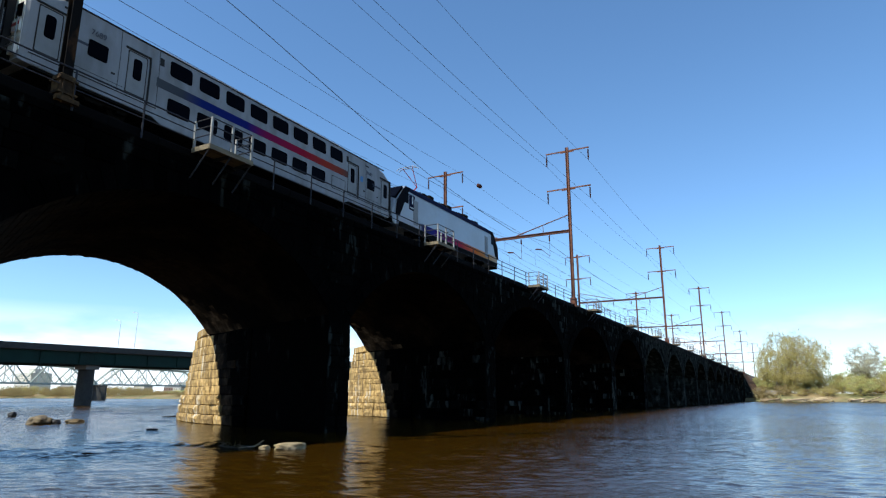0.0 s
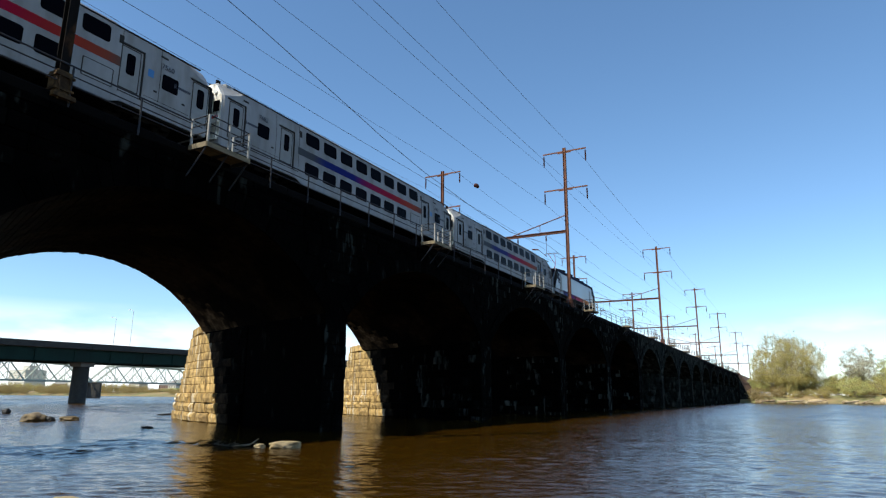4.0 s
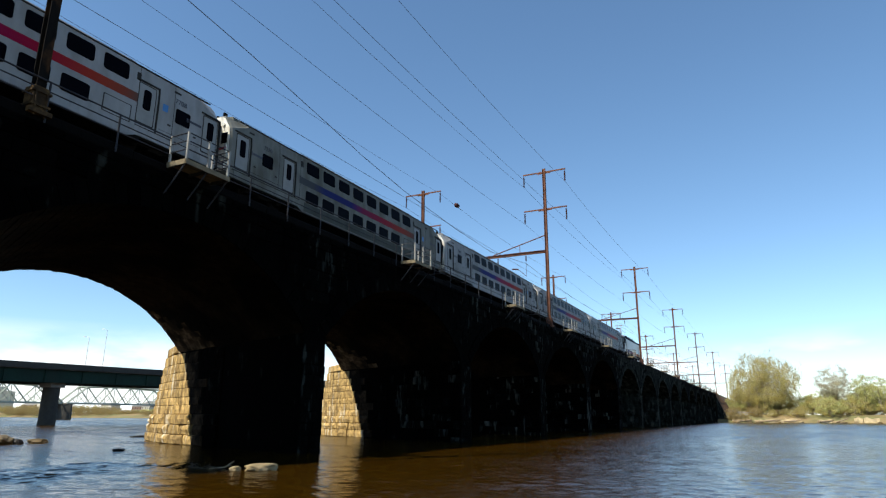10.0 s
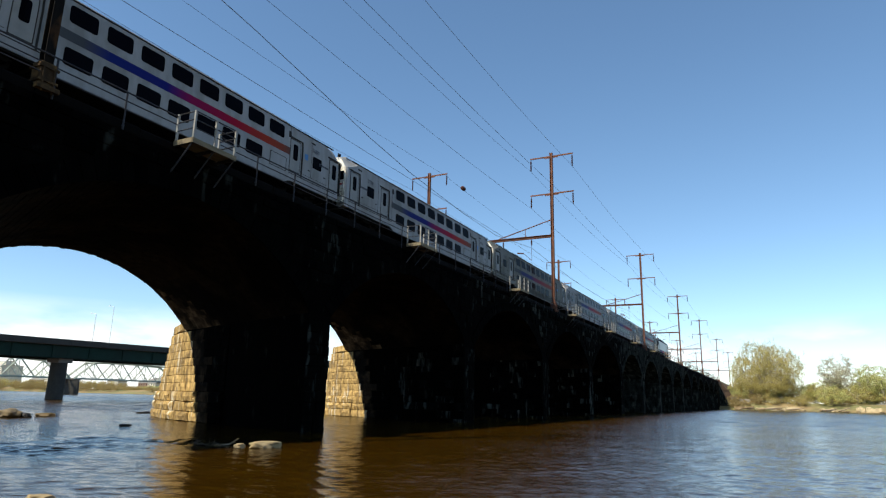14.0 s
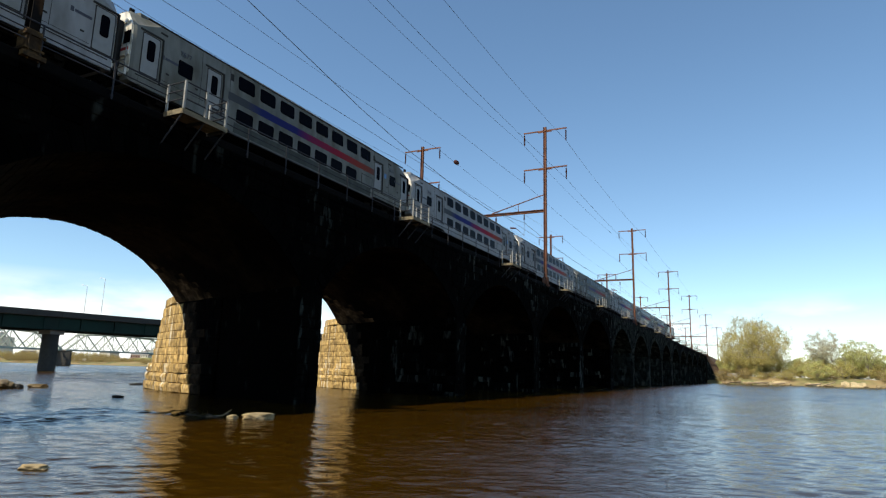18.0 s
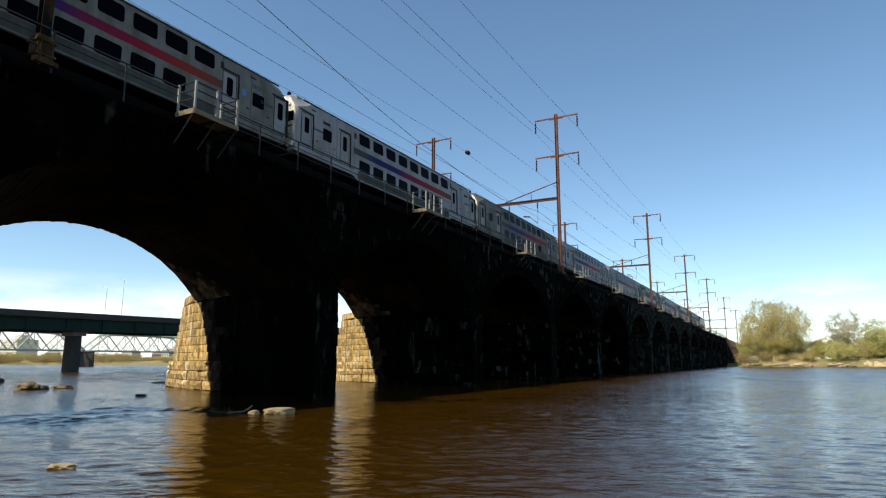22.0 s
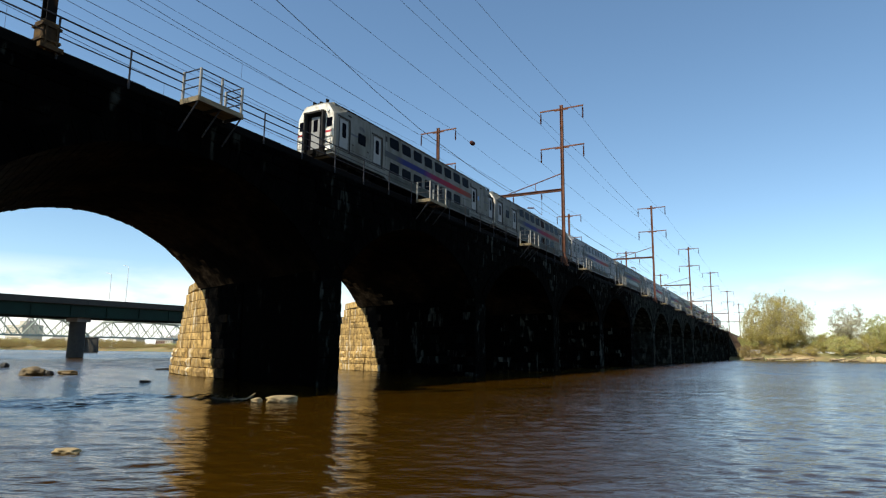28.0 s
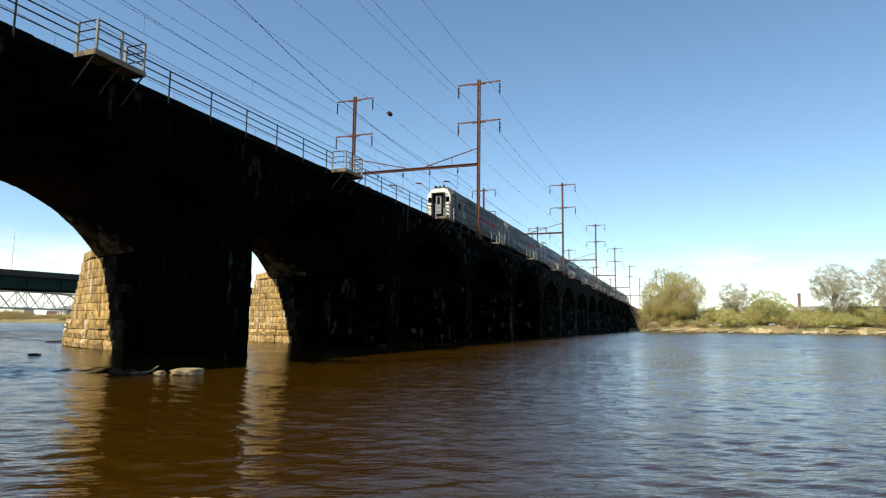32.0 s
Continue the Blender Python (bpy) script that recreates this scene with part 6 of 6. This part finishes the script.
# ---- stonework, laid last ----
def stone_mesh(seed):
    """A rough-dressed block of unit size: x out of the wall, y along, z up."""
    r = random.Random(seed)
    i = 0.035
    b = Build()
    back = [(0, 0, 0), (0, 1, 0), (0, 1, 1), (0, 0, 1)]
    mid = [(0.55, 0 + i * 0.3, i * 0.3), (0.55, 1 - i * 0.3, i * 0.3), (0.55, 1 - i * 0.3, 1 - i * 0.3), (0.55, i * 0.3, 1 - i * 0.3)]
    cols, rows = (0.0, 0.36, 0.68, 1.0), (0.0, 0.5, 1.0)
    front = []
    for z in rows:
        for y in cols:
            rim = y in (0.0, 1.0) or z in (0.0, 1.0)
            front.append((1 + (r.uniform(-0.30, 0.05) if rim else r.uniform(0.0, 0.42)), y + (1 - 2 * y) * i * r.uniform(0.5, 1.8) + (0 if y in (0.0, 1.0) else r.uniform(-0.08, 0.08)), z + (1 - 2 * z) * 1.6 * i * r.uniform(0.4, 1.8) + (r.uniform(-0.12, 0.12) if z == 0.5 else 0)))
    b.add(back + mid + front, [(0, 1, 5, 4), (1, 2, 6, 5), (2, 3, 7, 6), (3, 0, 4, 7), (4, 5, 11, 10, 9, 8), (5, 6, 19, 15, 11), (6, 7, 16, 17, 18, 19), (7, 4, 8, 12, 16)] + [(8 + q * 4 + p, 9 + q * 4 + p, 13 + q * 4 + p, 12 + q * 4 + p) for q in range(2) for p in range(3)])
    return b


STONES = [stone_mesh(k) for k in range(6)]
STONE_TAN = [s.mesh("stone") for s in STONES]
STONE_SHADE = [s.mesh("stone") for s in STONES]
STONE_BROWN = [s.mesh("stone") for s in STONES]
STONE_STREAK = [s.mesh("stone") for s in STONES]


def cope_mesh(seed):
    r = random.Random(seed)
    b = Build()
    i = 0.03
    e = [r.uniform(-0.03, 0.03) for _ in range(4)]
    b.loft([[(0, y, 0), (1 + e[0], y, 0), (1.02 + e[1], y, 0.15), (1.02 + e[2], y, 0.85), (1 + e[3], y, 1), (0, y, 1)] for y in (0, 1)])
    return b


COPES = [cope_mesh(k) for k in range(6)]
STONE_COPE = [s.mesh("coping_block") for s in COPES]
for m in STONE_TAN:
    m.materials.append(TAN)
for m in STONE_SHADE:
    m.materials.append(SHADESTONE)
for m in STONE_BROWN:
    m.materials.append(HALFSHADE)
for m in STONE_STREAK:
    m.materials.append(STREAK)
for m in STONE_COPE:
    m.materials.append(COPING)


def put_stone(meshes, name, parent, base, out, along, up, k):
    o = new(name, meshes[k % len(meshes)])
    o.parent = parent
    m = Matrix.Identity(4)
    for c, v in enumerate((out, along, up, base)):
        m[0][c], m[1][c], m[2][c] = v
    o.matrix_basis = m
    return o


def lay(build, base, out, along, up, k, kinds=STONES):
    s = kinds[k % len(kinds)]
    build.add([Vector(base) + Vector(out) * p[0] + Vector(along) * p[1] + Vector(up) * p[2] for p in s.v], s.f)


# pier sides and cutwaters that the sun reaches
rnd = random.Random(9)
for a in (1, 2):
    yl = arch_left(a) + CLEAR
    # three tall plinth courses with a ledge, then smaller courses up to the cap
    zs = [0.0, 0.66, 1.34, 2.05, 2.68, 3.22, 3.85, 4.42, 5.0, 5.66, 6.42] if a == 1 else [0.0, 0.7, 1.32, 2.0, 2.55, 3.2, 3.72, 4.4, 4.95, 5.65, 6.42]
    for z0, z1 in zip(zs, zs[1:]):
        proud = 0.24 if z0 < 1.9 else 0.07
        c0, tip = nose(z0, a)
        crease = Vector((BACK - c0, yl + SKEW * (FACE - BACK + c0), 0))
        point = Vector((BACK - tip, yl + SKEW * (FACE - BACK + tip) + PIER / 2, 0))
        shadow = FACE - 12.15 - 3.1 * z0 / 6.5 - rnd.uniform(-0.06, 0.06)      # stones past the sun's shadow edge get darker colours
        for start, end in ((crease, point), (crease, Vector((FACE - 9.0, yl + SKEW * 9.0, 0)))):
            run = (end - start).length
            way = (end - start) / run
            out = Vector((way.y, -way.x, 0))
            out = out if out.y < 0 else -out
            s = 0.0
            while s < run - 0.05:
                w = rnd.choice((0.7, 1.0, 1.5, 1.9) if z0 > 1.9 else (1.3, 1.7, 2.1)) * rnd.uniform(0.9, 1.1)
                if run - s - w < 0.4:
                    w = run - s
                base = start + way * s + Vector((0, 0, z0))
                if base.x < shadow - 0.3 and base.x + way.x * w > shadow:
                    w = (shadow - base.x) / way.x         # the sunlit-coloured stones end in one ragged line
                sunlit = base.x < shadow - 0.3
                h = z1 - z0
                cut = rnd.uniform(0.4, 0.6) if sunlit and h > 0.7 and rnd.random() < 0.12 else 1.0
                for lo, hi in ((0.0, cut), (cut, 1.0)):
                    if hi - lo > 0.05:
                        put_stone(STONE_TAN if sunlit else STONE_BROWN if base.x < shadow + 1.1 else STONE_SHADE, "stone", cutwaters[a], base + Vector((0, 0, lo * h + 0.008)), out * (proud * rnd.uniform(0.75, 1.3)), way * (w - rnd.uniform(0.008, 0.035)), Vector((0, 0, (hi - lo) * h - rnd.uniform(0.008, 0.03))), rnd.randrange(6))
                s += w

# front face: courses of squared stone, with a ring of arch stones
RING = 0.85


def in_arch(y, z):
    """Whether a face point lies in an opening or in its ring of arch stones."""
    u = (y - FIRST) % PITCH
    if u > CLEAR + 0.01:
        return z > SPRING - 0.3 and in_ring(u, z)
    return z < SPRING or in_ring(u, z)


def in_ring(u, z):
    for c in (CLEAR / 2, CLEAR / 2 + PITCH, CLEAR / 2 - PITCH):
        if math.hypot(u - c, z - (CROWN - RAD)) < RAD + RING and z > SPRING - 0.2:
            return True
    return False


rest = {a: Build() for a in range(A0, A1 + 1)}
limed_hazed = {a: Build() for a in range(A0, A1 + 1)}
runs = {a: Build() for a in range(A0, A1 + 1)}
count = 0
z = -0.3
while z < WALLTOP - 0.1:
    h = rnd.uniform(0.5, 0.72)
    h = min(h, WALLTOP - z)
    if h < 0.2:
        break
    y = arch_left(-1) + rnd.uniform(0, 1)
    while y < 200:
        w = rnd.uniform(0.8, 1.7)
        mid = y + w / 2
        u0 = (y - FIRST) % PITCH
        # trim pieces to the pier's edges
        if z < SPRING:
            if u0 <= CLEAR:
                y += CLEAR - u0 + 0.001
                continue
            w = max(0.01, min(w, PITCH - u0))
        ok = not any(in_arch(yy, zz) for yy in (y + 0.02, mid, y + w - 0.02) for zz in (z + 0.02, z + h - 0.02)) if z >= SPRING - 0.7 else True
        if ok and w > 0.15:
            d = rnd.uniform(0.04, 0.11)
            args = (Vector((FACE, y + 0.012, z + 0.012)), Vector((d, 0, 0)), Vector((0, w - 0.024, 0)), Vector((0, 0, h - 0.024)), rnd.randrange(6))
            a = int((y - FIRST) // PITCH) + 1
            # lime runs down the corners of the piers
            limy = a < 4 and (y - FIRST) % PITCH > CLEAR - 0.4
            if 20.5 < y < 33 and count < 290:
                loc = (args[0] - Vector((0, arch_left(a), 0)),) + args[1:4]
                put_stone(STONE_STREAK if limy else STONE_SHADE, "stone", spans[a], *loc, args[4])
                count += 1
            elif a in rest:
                # from the sixth arch on every face stone takes the haze colour
                corner = (y - FIRST + 0.6) % PITCH
                lay((runs if limy else limed_hazed if (a >= 3 and corner > CLEAR + 0.6 and rnd.random() < 0.8) or (a >= 3 and rnd.random() < (0.45 if a < 6 else 1.0)) else rest)[a], args[0] - Vector((0, arch_left(a), 0)), *args[1:])
        y += w
    z += h
# inner faces of the piers that look upriver of the bank: lime-streaked near, haze-paled far
for a in range(2, A1 + 1):
    z = -0.3
    while z < SPRING - 0.1:
        h = min(rnd.uniform(0.5, 0.72), SPRING - z)
        x = FACE - 0.02
        while x > FACE - 7.0:
            w = rnd.uniform(0.8, 1.6)
            if h > 0.15:
                lay((limed_hazed if rnd.random() < (0.35 if a < 6 else 1.0) else rest)[a], Vector((x, CLEAR + SKEW * (FACE - x), z + 0.012)), Vector((0, -rnd.uniform(0.03, 0.09), 0)), Vector((-w + 0.024, SKEW * (w - 0.024), 0)), Vector((0, 0, h - 0.024)), rnd.randrange(6))
            x -= w
        z += h
NV = 37
vb = Build()
amax = math.asin(CLEAR / 2 / RAD)
for i in range(NV):
    t0, t1 = -amax + 2 * amax * i / NV + 0.0012, -amax + 2 * amax * (i + 1) / NV - 0.0012
    d = 0.06 + 0.05 * ((i * 5) % 4) / 3
    q = []
    for x in (FACE + 0.0, FACE + d):
        for t, r in ((t0, RAD - 0.02), (t1, RAD - 0.02), (t1, RAD + RING), (t0, RAD + RING)):
            q.append((x, CLEAR / 2 + r * math.sin(t), CROWN - RAD + r * math.cos(t)))
    vb.add(q, [(4, 5, 6, 7), (0, 1, 5, 4), (1, 2, 6, 5), (2, 3, 7, 6), (3, 0, 4, 7)])
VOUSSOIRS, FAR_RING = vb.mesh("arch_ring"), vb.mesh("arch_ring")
FAR_RING.materials.append(HAZED)
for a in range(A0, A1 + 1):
    o = part("arch_ring", VOUSSOIRS if a < 6 else FAR_RING, SHADESTONE, spans[a], "ring of dark arch stones")
    o["kind"] = "stuff"
    if limed_hazed[a].v:
        me = bpy.data.meshes.new("stonework")
        me.from_pydata(limed_hazed[a].v, [], limed_hazed[a].f)
        o = part("stonework", me, LIMED if a < 6 else HAZED, spans[a], "stones paled by lime streaks, the far ones by haze")
        o["kind"] = "stuff"
    if runs[a].v:
        me = bpy.data.meshes.new("stonework")
        me.from_pydata(runs[a].v, [], runs[a].f)
        o = part("stonework", me, STREAK, spans[a], "dark stones with runs of pale lime")
        o["kind"] = "stuff"
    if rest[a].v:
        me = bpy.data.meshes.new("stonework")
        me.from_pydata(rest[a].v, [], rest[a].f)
        o = part("stonework", me, SHADESTONE, spans[a], "courses of dark squared stone")
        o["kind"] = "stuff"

# coping blocks along the near edge; the far edge in one run
y = arch_left(0)
i = 0
far_cope = Build()
while y < LAST + 9:
    w = 1.9 + 0.5 * ((i * 7) % 5) / 5
    if y < 120:
        o = new("coping_block", STONE_COPE[i % 6])
        o.parent = viaduct
        o.matrix_basis = Matrix.Translation((FACE - 0.85, y + 0.01, WALLTOP + 0.004)) @ Matrix.Diagonal((0.86, w - 0.02, COPE - WALLTOP - 0.004 - 0.012 * ((i * 3) % 4), 1))
    else:
        lay(far_cope, (FACE - 0.85, y + 0.01, WALLTOP + 0.004), (0.86, 0, 0), (0, w - 0.02, 0), (0, 0, COPE - WALLTOP - 0.004), i, COPES)
    lay(far_cope, (BACK + 0.85, y + 0.01, WALLTOP + 0.004), (-0.86, 0, 0), (0, w - 0.02, 0), (0, 0, COPE - WALLTOP), i, COPES)
    y += w
    i += 1
me = bpy.data.meshes.new("coping")
me.from_pydata(far_cope.v, [], far_cope.f)
part("coping", me, COPING, viaduct)["kind"] = "stuff"


motions()
